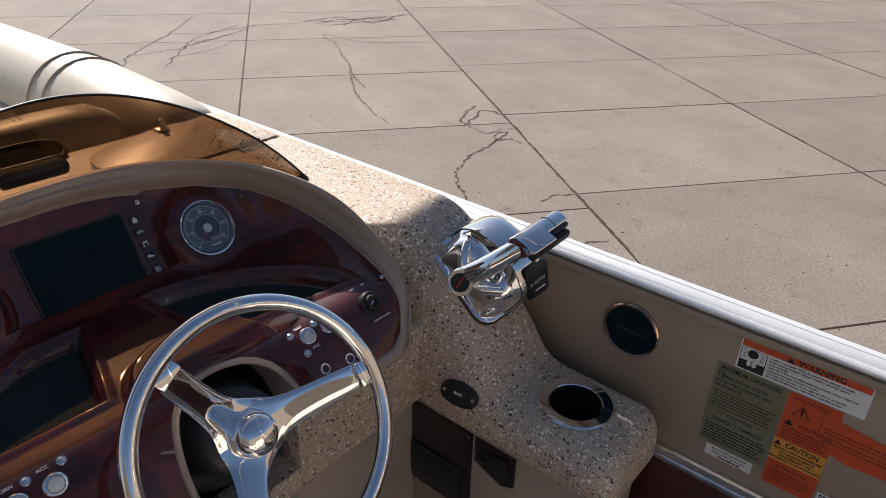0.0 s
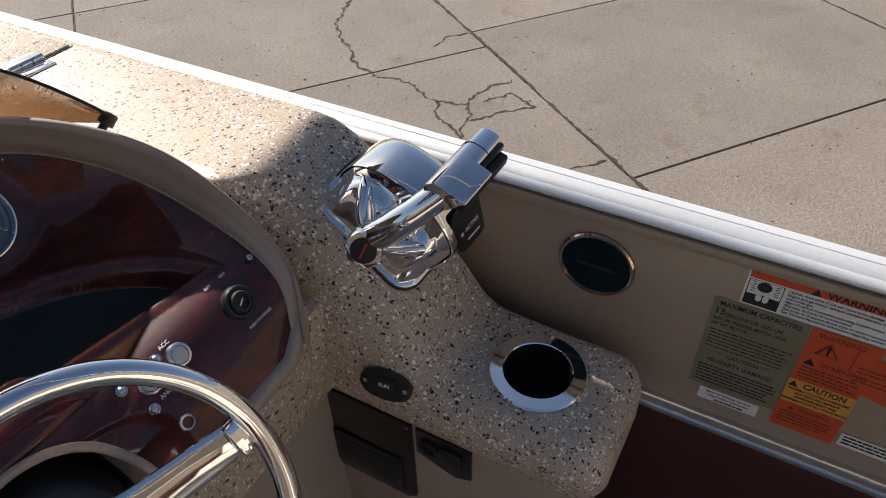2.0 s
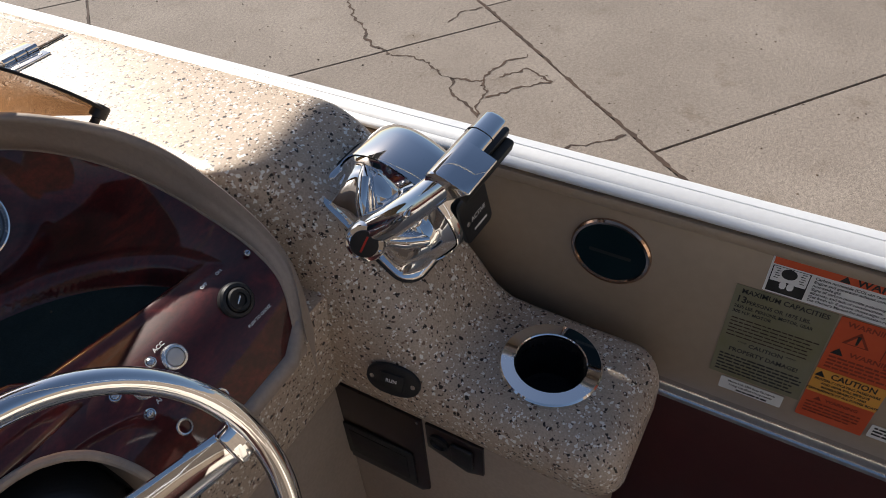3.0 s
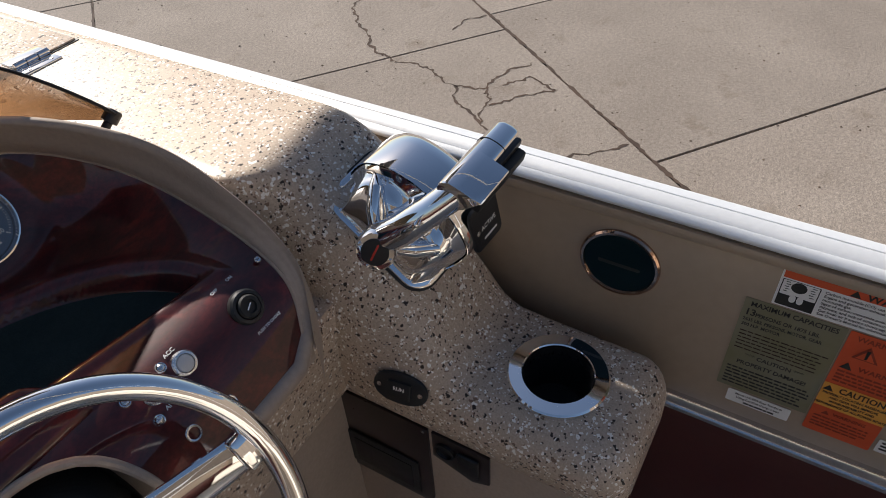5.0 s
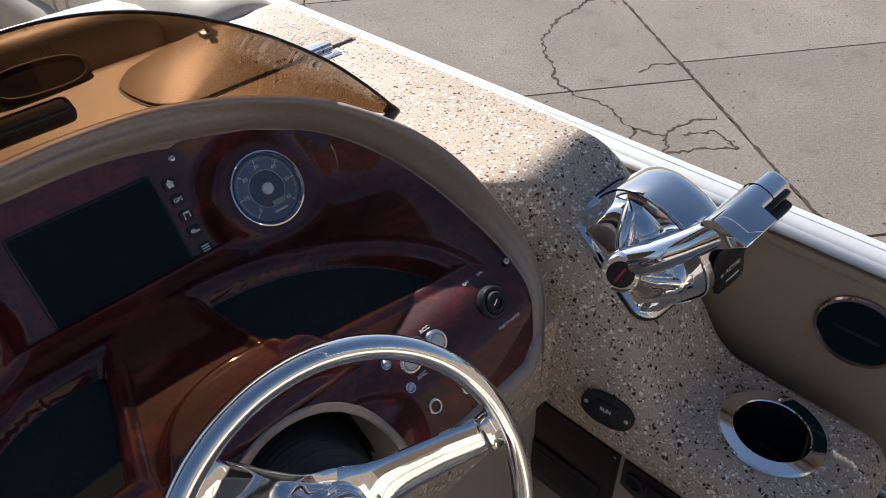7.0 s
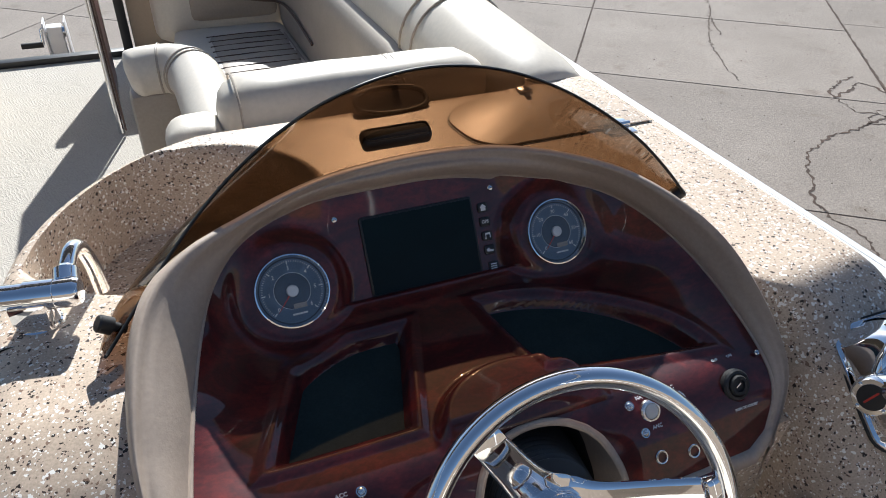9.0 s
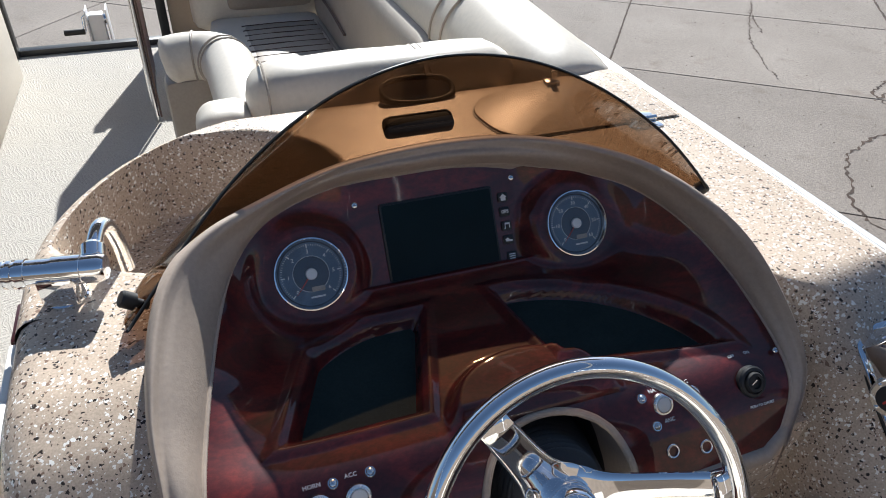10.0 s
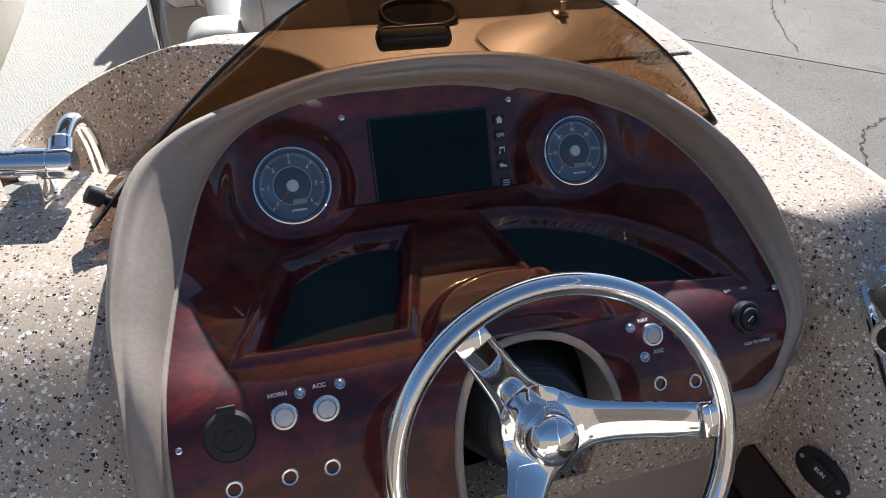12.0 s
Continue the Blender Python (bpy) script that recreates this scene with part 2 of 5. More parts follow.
COPPER = mottled("bronze_ring", (0.42, 0.27, 0.19), (0.5, 0.33, 0.24), 30, 0.14, 0.05, metal=1.0)
STUCCO = mottled("brown_stucco", (0.15, 0.12, 0.095), (0.19, 0.155, 0.125), 1.2, 0.9, bump=0.4, bump_scale=60, fine=0.08)
RAIL = mottled("satin_anodised_rail", (0.80, 0.81, 0.82), (0.86, 0.87, 0.87), 6, 0.36, 0.06, metal=0.35, fine=0.02)
for dull in (SCREEN, MAT):
    dull.node_tree.nodes["Principled BSDF"].inputs["Specular IOR Level"].default_value = 0.10
WINCH = mottled("galvanised_white", (0.62, 0.62, 0.64), (0.7, 0.7, 0.71), 8, 0.45, 0.1, metal=0.3)


# ---- mesh helpers ----
PLACE = {}


def thing(name, m=None, label="", category="", group="", kind="", parent=None):
    ob = new(name)
    ob.empty_display_size = 0.02
    if m is not None:
        ob.matrix_world = m
    PLACE[ob.name] = (m or Matrix()).inverted()
    if parent is not None:
        ob.parent = parent
        ob.matrix_parent_inverse = PLACE[parent.name]
    return tagged(ob, label, category, group, kind)


def part(name, bm, material, parent=None, label="", local=False, smooth=35.0, kind=""):
    """Link a bmesh, given in world places (or the parent's own, if local), as one mesh object under a thing or part."""
    if parent is not None and not local:
        bm.transform(PLACE[parent.name])
    bmesh.ops.recalc_face_normals(bm, faces=bm.faces) if len(bm.faces) < 40000 else None
    me = bpy.data.meshes.new(name)
    bm.to_mesh(me)
    bm.free()
    me.materials.append(material)
    if smooth:
        me.shade_smooth()
        me.set_sharp_from_angle(angle=radians(smooth))
    ob = new(name, me)
    if parent is not None:
        ob.parent = parent
        PLACE[ob.name] = PLACE[parent.name]
    else:
        PLACE[ob.name] = Matrix()
    return tagged(ob, label, kind=kind)


def frame_at(origin, z, x_hint=(1, 0, 0)):
    z = Vector(z).normalized()
    x = Vector(x_hint) - z * Vector(x_hint).dot(z)
    x.normalize()
    y = z.cross(x)
    return Matrix.Translation(origin) @ Matrix((x, y, z)).transposed().to_4x4()


def curve(points, n):
    """n + 1 points of a smooth curve through the control points."""
    p = [np.array(q, float) for q in points]
    p = [2 * p[0] - p[1], *p, 2 * p[-1] - p[-2]]
    out = []
    for k in range(n + 1):
        s = k / n * (len(p) - 3)
        i = min(int(s), len(p) - 4)
        t = s - i
        a, b, c, d = p[i : i + 4]
        out.append(0.5 * (2 * b + (c - a) * t + (2 * a - 5 * b + 4 * c - d) * t * t + (3 * b - a - 3 * c + d) * t**3))
    return np.array(out)


def sheet(rows, close_u=False, close_v=False, caps=False):
    """A bmesh from rows of equal numbers of points."""
    bm = bmesh.new()
    vs = [[bm.verts.new(p) for p in row] for row in rows]
    nv, nu = len(vs), len(vs[0])
    for j in range(nv if close_v else nv - 1):
        for i in range(nu if close_u else nu - 1):
            q = [vs[j][i], vs[j][(i + 1) % nu], vs[(j + 1) % nv][(i + 1) % nu], vs[(j + 1) % nv][i]]
            bm.faces.new(q)
    if caps:
        for row in (vs[0], vs[-1]):
            bm.faces.new(row)
    return bm


def tube(points, radius, n=12, closed=False, flat=1.0):
    pts = [Vector(p) for p in points]
    count = len(pts)
    radii = radius if isinstance(radius, (list, tuple)) else [radius] * count
    rows, side = [], None
    for k, p in enumerate(pts):
        a = pts[(k - 1) % count] if (closed or k) else p
        b = pts[(k + 1) % count] if (closed or k < count - 1) else p
        d = (b - a).normalized()
        if side is None:
            side = d.orthogonal().normalized()
        side = (side - d * side.dot(d)).normalized()
        up = d.cross(side)
        rows.append([p + radii[k] * (math.cos(2 * math.pi * i / n) * side + flat * math.sin(2 * math.pi * i / n) * up) for i in range(n)])
    return sheet(rows, True, closed, not closed)


def lathe(profile, m, n=40, caps=True):
    """A turned shape: (radius, height) along the z axis of the pose m."""
    rows = [[m @ Vector((r * math.cos(2 * math.pi * i / n), r * math.sin(2 * math.pi * i / n), h)) for i in range(n)] for r, h in profile]
    return sheet(rows, True, False, caps)


def box(lo, hi, bevel=0.0, segments=2, m=None):
    bm = bmesh.new()
    bmesh.ops.create_cube(bm, size=1.0)
    size, mid = [h - l for l, h in zip(lo, hi)], [(h + l) / 2 for l, h in zip(lo, hi)]
    for v in bm.verts:
        v.co = Vector([c * s + o for c, s, o in zip(v.co, size, mid)])
    if bevel:
        bmesh.ops.bevel(bm, geom=bm.edges[:], offset=min(bevel, 0.49 * min(size)), segments=segments, profile=0.5, affect="EDGES")
    if m is not None:
        bm.transform(m)
    return bm


def plate(outline, thick, m, bevel=0.0):
    """A flat piece with an outline in the xy plane of m, from z = 0 up to thick."""
    bm = bmesh.new()
    f = bm.faces.new([bm.verts.new((x, y, 0)) for x, y in outline])
    got = bmesh.ops.extrude_face_region(bm, geom=[f])
    top = [v for v in got["geom"] if isinstance(v, bmesh.types.BMVert)]
    for v in top:
        v.co.z = thick
    if bevel:
        edges = [e for e in bm.edges if all(v.co.z > thick / 2 for v in e.verts)]
        bmesh.ops.bevel(bm, geom=edges, offset=bevel, segments=2, profile=0.5, affect="EDGES")
    bm.transform(m)
    return bm


def rounded(w, h, r, n=5):
    pts = []
    for cx, cy, a in ((w / 2 - r, h / 2 - r, 0), (-w / 2 + r, h / 2 - r, 90), (-w / 2 + r, -h / 2 + r, 180), (w / 2 - r, -h / 2 + r, 270)):
        for k in range(n + 1):
            t = radians(a + 90 * k / n)
            pts.append((cx + r * math.cos(t), cy + r * math.sin(t)))
    return pts


def oval(a, b, n=32, p=2.0):
    out = []
    for k in range(n):
        t = 2 * math.pi * k / n
        c, s = math.cos(t), math.sin(t)
        out.append((a * math.copysign(abs(c) ** (2 / p), c), b * math.copysign(abs(s) ** (2 / p), s)))
    return out


def writing(text, size, m, align="CENTER", squeeze=1.0, thick=0.0):
    """A bmesh of letters in the xy plane of m."""
    cu = bpy.data.curves.new("letters", "FONT")
    cu.body, cu.size, cu.align_x, cu.align_y = text, size, align, "CENTER"
    cu.resolution_u, cu.offset = 2, max(thick, 0.022 * size)
    ob = bpy.data.objects.new("letters", cu)
    scene.collection.objects.link(ob)
    bpy.context.view_layer.update()
    me = bpy.data.meshes.new_from_object(ob.evaluated_get(bpy.context.evaluated_depsgraph_get()))
    bm = bmesh.new()
    bm.from_mesh(me)
    bm.transform(m @ Matrix.Diagonal((squeeze, 1, 1, 1)))
    bpy.data.objects.remove(ob)
    bpy.data.meshes.remove(me)
    bpy.data.curves.remove(cu)
    return bm


def smooth01(x):
    x = min(max(x, 0.0), 1.0)
    return x * x * (3 - 2 * x)


def along(table, x):
    """A smooth curve of values through (x, value) pairs in rising x."""
    xs, ys = [a for a, _ in table], [b for _, b in table]
    if x <= xs[0]:
        return ys[0]
    if x >= xs[-1]:
        return ys[-1]
    i = max(k for k in range(len(xs) - 1) if xs[k] <= x)
    def slope(k):
        if k in (0, len(xs) - 1):
            return 0.0
        a, b = (ys[k] - ys[k - 1]) / (xs[k] - xs[k - 1]), (ys[k + 1] - ys[k]) / (xs[k + 1] - xs[k])
        return 0.0 if a * b <= 0 else 2 * a * b / (a + b)
    h = xs[i + 1] - xs[i]
    t = (x - xs[i]) / h
    return (2 * t**3 - 3 * t * t + 1) * ys[i] + (t**3 - 2 * t * t + t) * h * slope(i) + (-2 * t**3 + 3 * t * t) * ys[i + 1] + (t**3 - t * t) * h * slope(i + 1)


# ---- ground: a yard of concrete slabs ----
GROUND = -0.97
CORNER, ALONG, ACROSS = Vector((5.410, 3.500)), Vector((1.262, 1.640)), Vector((2.195, -1.640))
ground = part("ground", box((-400, -400, GROUND - 0.5), (400, 400, GROUND - 0.012)), JOINT, smooth=0)
tagged(ground, "weathered grey concrete yard of cracked slabs under sunlight", "ground", kind="structure")

# ---- the deck and the fence ----
DECK = 0.08
floor = part("floor", box((-2.2, -2.5, DECK - 0.06), (0.33, 3.56, DECK)), CARPET, smooth=0)
tagged(floor, "cream woven marine carpet on the boat deck", "carpet", kind="structure")

wall = thing("wall_starboard", pose(0.3, 0, DECK), "taupe aluminium boat fence panel with bright top rail", "fence", kind="structure")
part("panel", box((0.2965, -2.5, 0.53), (0.304, 2.9, 0.815), 0.001), FENCE, wall)
part("lower_panel", box((0.2965, -2.5, DECK), (0.304, 2.9, 0.526), 0.001), MAROON, wall, "dark maroon lower panel")
rail_rows = []
for y in np.linspace(-2.5, 2.9, 20):
    rail_rows.append([(x, y, z) for x, z in ((0.300, 0.8150), (0.2905, 0.8153), (0.2888, 0.8170), (0.2882, 0.8200), (0.2895, 0.8222), (0.2990, 0.8245), (0.2998, 0.8236), (0.3006, 0.8250), (0.3165, 0.8290), (0.3173, 0.8280), (0.3181, 0.8296), (0.3265, 0.8310), (0.3315, 0.8285), (0.3320, 0.806), (0.328, 0.803))])
part("upper_lip", box((0.2895, -2.5, 0.7968), (0.2965, 2.9, 0.8105), 0.003), FENCE, wall, "rolled taupe lip under the rail")
part("top_rail", sheet(rail_rows, True, False, True), RAIL, wall, "white anodised aluminium top rail", smooth=50)
trim_rows = []
for y in np.linspace(-2.5, 2.9, 12):
    trim_rows.append([(x, y, z) for x, z in ((0.298, 0.514), (0.2905, 0.515), (0.289, 0.518), (0.289, 0.5235), (0.2915, 0.525), (0.2915, 0.535), (0.289, 0.5365), (0.289, 0.542), (0.2905, 0.545), (0.298, 0.546))])
part("middle_trim", sheet(trim_rows, True, False, True), STEEL, wall, "bright metal trim strip", smooth=50)
part("floor_trim", box((0.285, -2.5, DECK), (0.2965, 2.9, DECK + 0.04), 0.003), ALUMINIUM, wall)

wall_p = thing("wall_port", pose(-2.2, 0, DECK), "taupe aluminium boat fence panel with bright top rail", "fence", kind="structure")
part("panel", box((-2.204, -2.5, 0.53), (-2.196, 3.5, 0.80), 0.001), FENCE, wall_p)
part("lower_panel", box((-2.204, -2.5, DECK), (-2.196, 3.5, 0.526), 0.001), MAROON, wall_p)
part("top_rail", box((-2.23, -2.5, 0.795), (-2.17, 3.5, 0.83), 0.005), ALUMINIUM, wall_p)

# unseen wall, added to put brown reflections into the chrome and dashboard
building = part("building", box((-18, -10.4, GROUND - 0.1), (24, -10.0, 4.6)), STUCCO, smooth=0)
tagged(building, "unseen brown stucco wall added behind the yard for reflections", "building", kind="structure")

# unseen side wall, added to bounce warm sunlight from port aft
wing = part("bounce_wall", box((-6.6, -9.99, GROUND - 0.1), (-6.2, -0.6, 4.0)), STUCCO, smooth=0)
tagged(wing, "unseen brown stucco side wall added for bounce light", "building", kind="structure")

# unseen canvas added to cast the shade line over the helm; form assumed
canopy = thing("canopy", pose(-0.95, 1.3, 2.02), "unseen navy canvas shade on an aluminium frame, added over the helm", "canopy")


# starboard edge of the added canvas, set so the top rail stays sunlit
STARBOARD = 0.785


def canopy_z(x, y):
    return 2.0 + 0.06 * math.cos((x + 0.95) * 1.1) - 0.02 * math.cos((y - 1.3) * 6)


def canopy_y(x, y):
    # the front hem draws back towards the port side
    return y - 0.11 * (1 - smooth01((x + 0.12) / 0.3)) * smooth01((y - 1.1) / 0.478)


part("canvas", sheet([[(x, canopy_y(x, y), canopy_z(x, y)) for x in np.linspace(-2.4, STARBOARD, 24)] for y in np.linspace(0.68, 1.578, 32)]), CANVAS, canopy)
for y in (0.695, 1.13, 1.56):
    part("bow", tube([(x, canopy_y(x, y), canopy_z(x, y) - 0.015) for x in np.linspace(-2.4, STARBOARD - 0.01, 20)], 0.0125, 10), ALUMINIUM, canopy)
for x in (-2.2, 0.31):
    part("boom", tube([(x - 0.06, -1.72, 1.985), (x - 0.06, 0.0, 1.985), (x - 0.06, 1.55, canopy_z(x, 1.55) - 0.02)], 0.0125, 10), ALUMINIUM, canopy)
    part("leg", tube([(x, -1.5, 0.815), (x - 0.06, -1.70, 1.985)], 0.0125, 10), ALUMINIUM, canopy)

# ---- helm console: moulded speckled body ----
TOP = 0.868
console = thing("helm_console", pose(-0.25, 0.2, DECK), "speckled tan gelcoat helm console with glossy burl dashboard", "console")


def sink_depth(x, y):
    a = math.hypot((x + 0.530) / (0.225 if x < -0.530 else 0.180), (y - 0.500) / 0.185)
    return 0.125 * smooth01((1.0 - a) / 0.16 + 0.12)


def counter_left(y):
    if y < 0.36:
        return -0.77
    return -0.40 - 0.37 * math.sqrt(max(1 - ((y - 0.36) / 0.385) ** 2, 0.0))


R_EDGE = 0.026
arc = [(1 - math.cos(radians(a)), 1 - math.sin(radians(a))) for a in (0, 22, 45, 67, 90)]
rows = []
for y in [*np.linspace(0.28, 0.71, 96), 0.722, 0.732, 0.739, 0.7435, 0.745]:
    left, right = counter_left(y), 0.268
    drop = 0.026 * (1 - math.sqrt(max(1 - max((y - 0.719) / 0.026, 0.0) ** 2, 0.0)))
    row = [(left, y, 0.45)] + [(left + R_EDGE * a, y, TOP - drop - R_EDGE * b) for a, b in arc]
    for x in np.linspace(left + R_EDGE, right - 0.02, 170)[1:-1]:
        row.append((x, y, TOP - drop - sink_depth(x, y) - 0.14 * smooth01((1.0 - math.hypot((x + 0.275) / 0.350, (y - 0.10) / 0.325)) / 0.06)))
    row += [(right - 0.02 * a, y, TOP - drop - 0.02 * b) for a, b in arc[::-1]] + [(right, y, 0.45)]
    rows.append(row)
rows.append([(x, 0.745, 0.45) for x, y, z in rows[-1]])
part("countertop", sheet(rows), TERRAZZO, console, smooth=60)
part("front_skirt", box((-0.62, 0.62, DECK), (0.265, 0.74, 0.46), 0.01), TERRAZZO, console)

# the wing beside the dashboard, falling away aft
WING = [(-0.30, 0.45), (-0.235, 0.53), (-0.16, 0.62), (-0.08, 0.705), (-0.02, 0.762), (0.04, 0.812), (0.10, 0.848), (0.17, 0.865), (0.28, TOP)]
rows = []
for y in np.linspace(-0.30, 0.28, 60):
    z = along(WING, y)
    left = -0.77 + 0.10 * smooth01((-0.02 - y) / 0.30)
    row = [(left, y, min(0.45, z - 0.05))] + [(left + 0.035 * a, y, z - 0.035 * b) for a, b in arc]
    row += [(x, y, z) for x in np.linspace(left + 0.035, -0.612, 14)[1:]] + [(-0.608, y, z - 0.15)]
    rows.append(row)
rows.insert(0, [(x, y, 0.10) for x, y, z in rows[0]])
part("wing", sheet(rows), TERRAZZO, console, smooth=60)

# the pod with the ramp and the shelf
RAMP = [(-0.42, 0.630), (-0.34, 0.636), (-0.25, 0.6375), (-0.182, 0.641), (-0.155, 0.655), (-0.12, 0.700), (-0.06, 0.766), (0.0, 0.826), (0.030, 0.851), (0.065, 0.865), (0.10, TOP), (0.28, TOP)]
END = -0.378


def pod_row(y, sink=0.0, inset=0.0):
    z = along(RAMP, y) - sink
    near, merge = smooth01((y - 0.02) / 0.08), smooth01((y - 0.19) / 0.09)
    wide = 0.045 + 0.035 * smooth01((y + 0.17) / 0.12) - 0.058 * near
    low, foot = 0.562, 0.088 - 0.022 * near - 0.034 * merge
    row = [(foot + 0.016 + inset, y, low), (foot + 0.006 + inset, y, low), (foot + inset, y, low + 0.006), (foot - 0.002 + inset, y, low + 0.03)]
    for k in range(1, 13):
        t = radians(90 * k / 12)
        row.append((foot - 0.002 + inset + wide * (1 - math.cos(t)), y, low + 0.03 + (z - low - 0.03) * math.sin(t) ** 0.92))
    row += [(x, y, z) for x in np.linspace(foot + wide + inset, 0.268 - 0.02 - inset, 12)[1:-1]]
    row += [(0.268 - inset - 0.02 * a, y, z - 0.02 * b) for a, b in arc[::-1]] + [(0.268 - inset, y, low)]
    return row


rows = [pod_row(y) for y in np.linspace(0.28, END + 0.04, 150)]
for a in (15, 30, 45, 60, 75, 90):
    t = radians(a)
    rows.append(pod_row(END + 0.04 * (1 - math.sin(t)), 0.030 * (1 - math.cos(t)), 0.035 * (1 - math.cos(t))))
rows.append([(x, END, 0.562) for x, y, z in rows[-1]])
bm = sheet(rows)
bmesh.ops.delete(bm, geom=[f for f in bm.faces if f.calc_center_median().z > 0.6 and (f.calc_center_median().xy - Vector((0.181, -0.262))).length < 0.0475], context="FACES")
part("side_pod", bm, TERRAZZO, console, smooth=60)

part("apron", box((-0.60, -0.018, 0.565), (-0.345, 0.03, 0.70), 0.006), TERRAZZO, console)
part("apron", box((-0.165, -0.018, 0.565), (0.105, 0.03, 0.72), 0.006), TERRAZZO, console)
part("apron", box((-0.345, -0.017, 0.565), (-0.165, 0.03, 0.605)), TERRAZZO, console)
part("knee_panel", box((-0.60, -0.004, DECK), (0.10, 0.016, 0.5655), 0.002), TAUPE, console)
part("knee_panel", box((-0.17, -0.0065, DECK), (0.0, -0.004, 0.553), 0.001), TAUPE, console)
part("side_panel", box((0.092, END + 0.03, DECK), (0.262, 0.0, 0.5625), 0.004), TAUPE, console)
part("side_panel", box((-0.76, -0.20, DECK), (-0.60, 0.62, 0.50), 0.01), TERRAZZO, console)
part("edge_strip", box((-0.779, 0.02, 0.800), (-0.7695, 0.285, 0.838), 0.003), WHITE, console, "white strip along the console edge")
part("edge_marker", box((-0.779, 0.289, 0.800), (-0.7695, 0.360, 0.838), 0.004), MAROON, console, "dark red marker strip")

# ---- padded hood and dashboard skin ----
LEFT = [(-0.600, -0.080, 0.700), (-0.598, 0.007, 0.801), (-0.586, 0.093, 0.834), (-0.558, 0.208, 0.872), (-0.528, 0.282, 0.896), (-0.479, 0.330, 0.916), (-0.398, 0.352, 0.932), (-0.310, 0.355, 0.935)]
RIGHT = [(0.022, -0.042, 0.740), (0.053, -0.001, 0.795), (0.061, 0.099, 0.836), (0.048, 0.200, 0.869), (0.007, 0.278, 0.895), (-0.055, 0.321, 0.910), (-0.142, 0.345, 0.925), (-0.225, 0.354, 0.934)]
MID = [(-0.075, 0.700), (0.000, 0.797), (0.075, 0.812), (0.240, 0.812), (0.295, 0.830), (0.320, 0.864), (0.342, 0.900), (0.355, 0.932)]
CREST = [(-0.622, -0.085, 0.700), (-0.623, 0.005, 0.822), (-0.621, 0.090, 0.874), (-0.596, 0.197, 0.922), (-0.550, 0.252, 0.952), (-0.470, 0.290, 0.972), (-0.385, 0.325, 0.980), (-0.300, 0.341, 0.982), (-0.225, 0.343, 0.982), (-0.150, 0.330, 0.980), (-0.075, 0.292, 0.973), (-0.008, 0.235, 0.958), (0.046, 0.160, 0.922), (0.066, 0.085, 0.880), (0.066, -0.004, 0.810), (0.026, -0.052, 0.738)]
OUTER = [(-0.628, -0.080, 0.690), (-0.629, 0.012, 0.808), (-0.634, 0.102, 0.864), (-0.618, 0.215, 0.902), (-0.582, 0.304, 0.890), (-0.505, 0.380, 0.862), (-0.400, 0.425, 0.862), (-0.300, 0.440, 0.862), (-0.225, 0.440, 0.862), (-0.130, 0.425, 0.862), (-0.035, 0.375, 0.862), (0.040, 0.300, 0.862), (0.080, 0.200, 0.858), (0.088, 0.100, 0.835), (0.078, -0.002, 0.770), (0.030, -0.048, 0.722)]
NE = 150
inner_c, crest_c, outer_c = curve(LEFT + RIGHT[::-1], NE), curve(CREST, NE), curve(OUTER, NE)
rows = []
for a, c, o in zip(inner_c, crest_c, outer_c):
    a = a + (0, 0, -0.004)
    rise = c - a
    # the port flank is fuller and lies flatter
    puff = np.array((0, 0, 0.013 * smooth01((-0.50 - a[0]) / 0.07)))
    rows.append([tuple(q) for q in (
        a + (0, 0, -0.02), a, a + 0.05 * rise + (o - c) * -0.08, a + 0.18 * rise + (o - c) * -0.11 + 0.5 * puff, a + 0.36 * rise - (o - c) * 0.07 + 0.9 * puff, a + 0.56 * rise + (o - c) * 0.0 + puff, a + 0.76 * rise + (o - c) * 0.03 + 0.8 * puff,
        a + 0.93 * rise + (o - c) * 0.08 + 0.4 * puff, c + (o - c) * 0.22 + (0, 0, 0.012), c + (o - c) * 0.42 + (0, 0, 0.016), c + (o - c) * 0.62 + (0, 0, 0.0145) + 0.06 * (o - c) * (1, 1, 0),
        c + (o - c) * 0.82 + (0, 0, 0.006) + 0.09 * (o - c) * (1, 1, 0), o + 0.05 * (o - c) * (1, 1, 0), o + 0.03 * (o - c) * (1, 1, 0) + (0, 0, -0.012), o + (0, 0, -0.05))])
hood_rows = [[tuple(p) for p in curve(r, 30)] for r in rows]
part("hood", sheet(hood_rows), TAUPE, console, "padded taupe vinyl hood around the dashboard", smooth=70)
# stitched seam bead where the skin meets the hood
part("hood_bead", tube([tuple(p + np.array((0, 0, 0.0))) for p in inner_c], 0.0028, 8), TAUPE, console)

GAUGES = [(-0.444, 0.279, 0.859), (-0.083, 0.277, 0.860)]
G_NORMAL = Vector((0.0, -0.83, 0.56)).normalized()
NR, NC = 270, 330
e_left, e_right, e_mid = curve(LEFT, NR), curve(RIGHT, NR), curve(MID, NR)


def tray_left(x, y):
    d = [y - 0.074, (-0.372 + (y - 0.074) * 0.31) - x, 0.222 - y, (x + 0.510) * 0.90 - (y - 0.074) * 0.36]
    r = 0.9 * (0.172 - math.hypot(x + 0.355, (y - 0.05) * 0.98))
    return min(*d, r)


def tray_right(x, y):
    d = [(y - 0.064) * 0.98 + (x + 0.02) * 0.17, (x + 0.214) * 0.98 + (y - 0.21) * 0.17]
    r = 0.9 * (0.209 - math.hypot((x + 0.215) * 0.96, (y - 0.02) * 1.0))
    return min(*d, r)


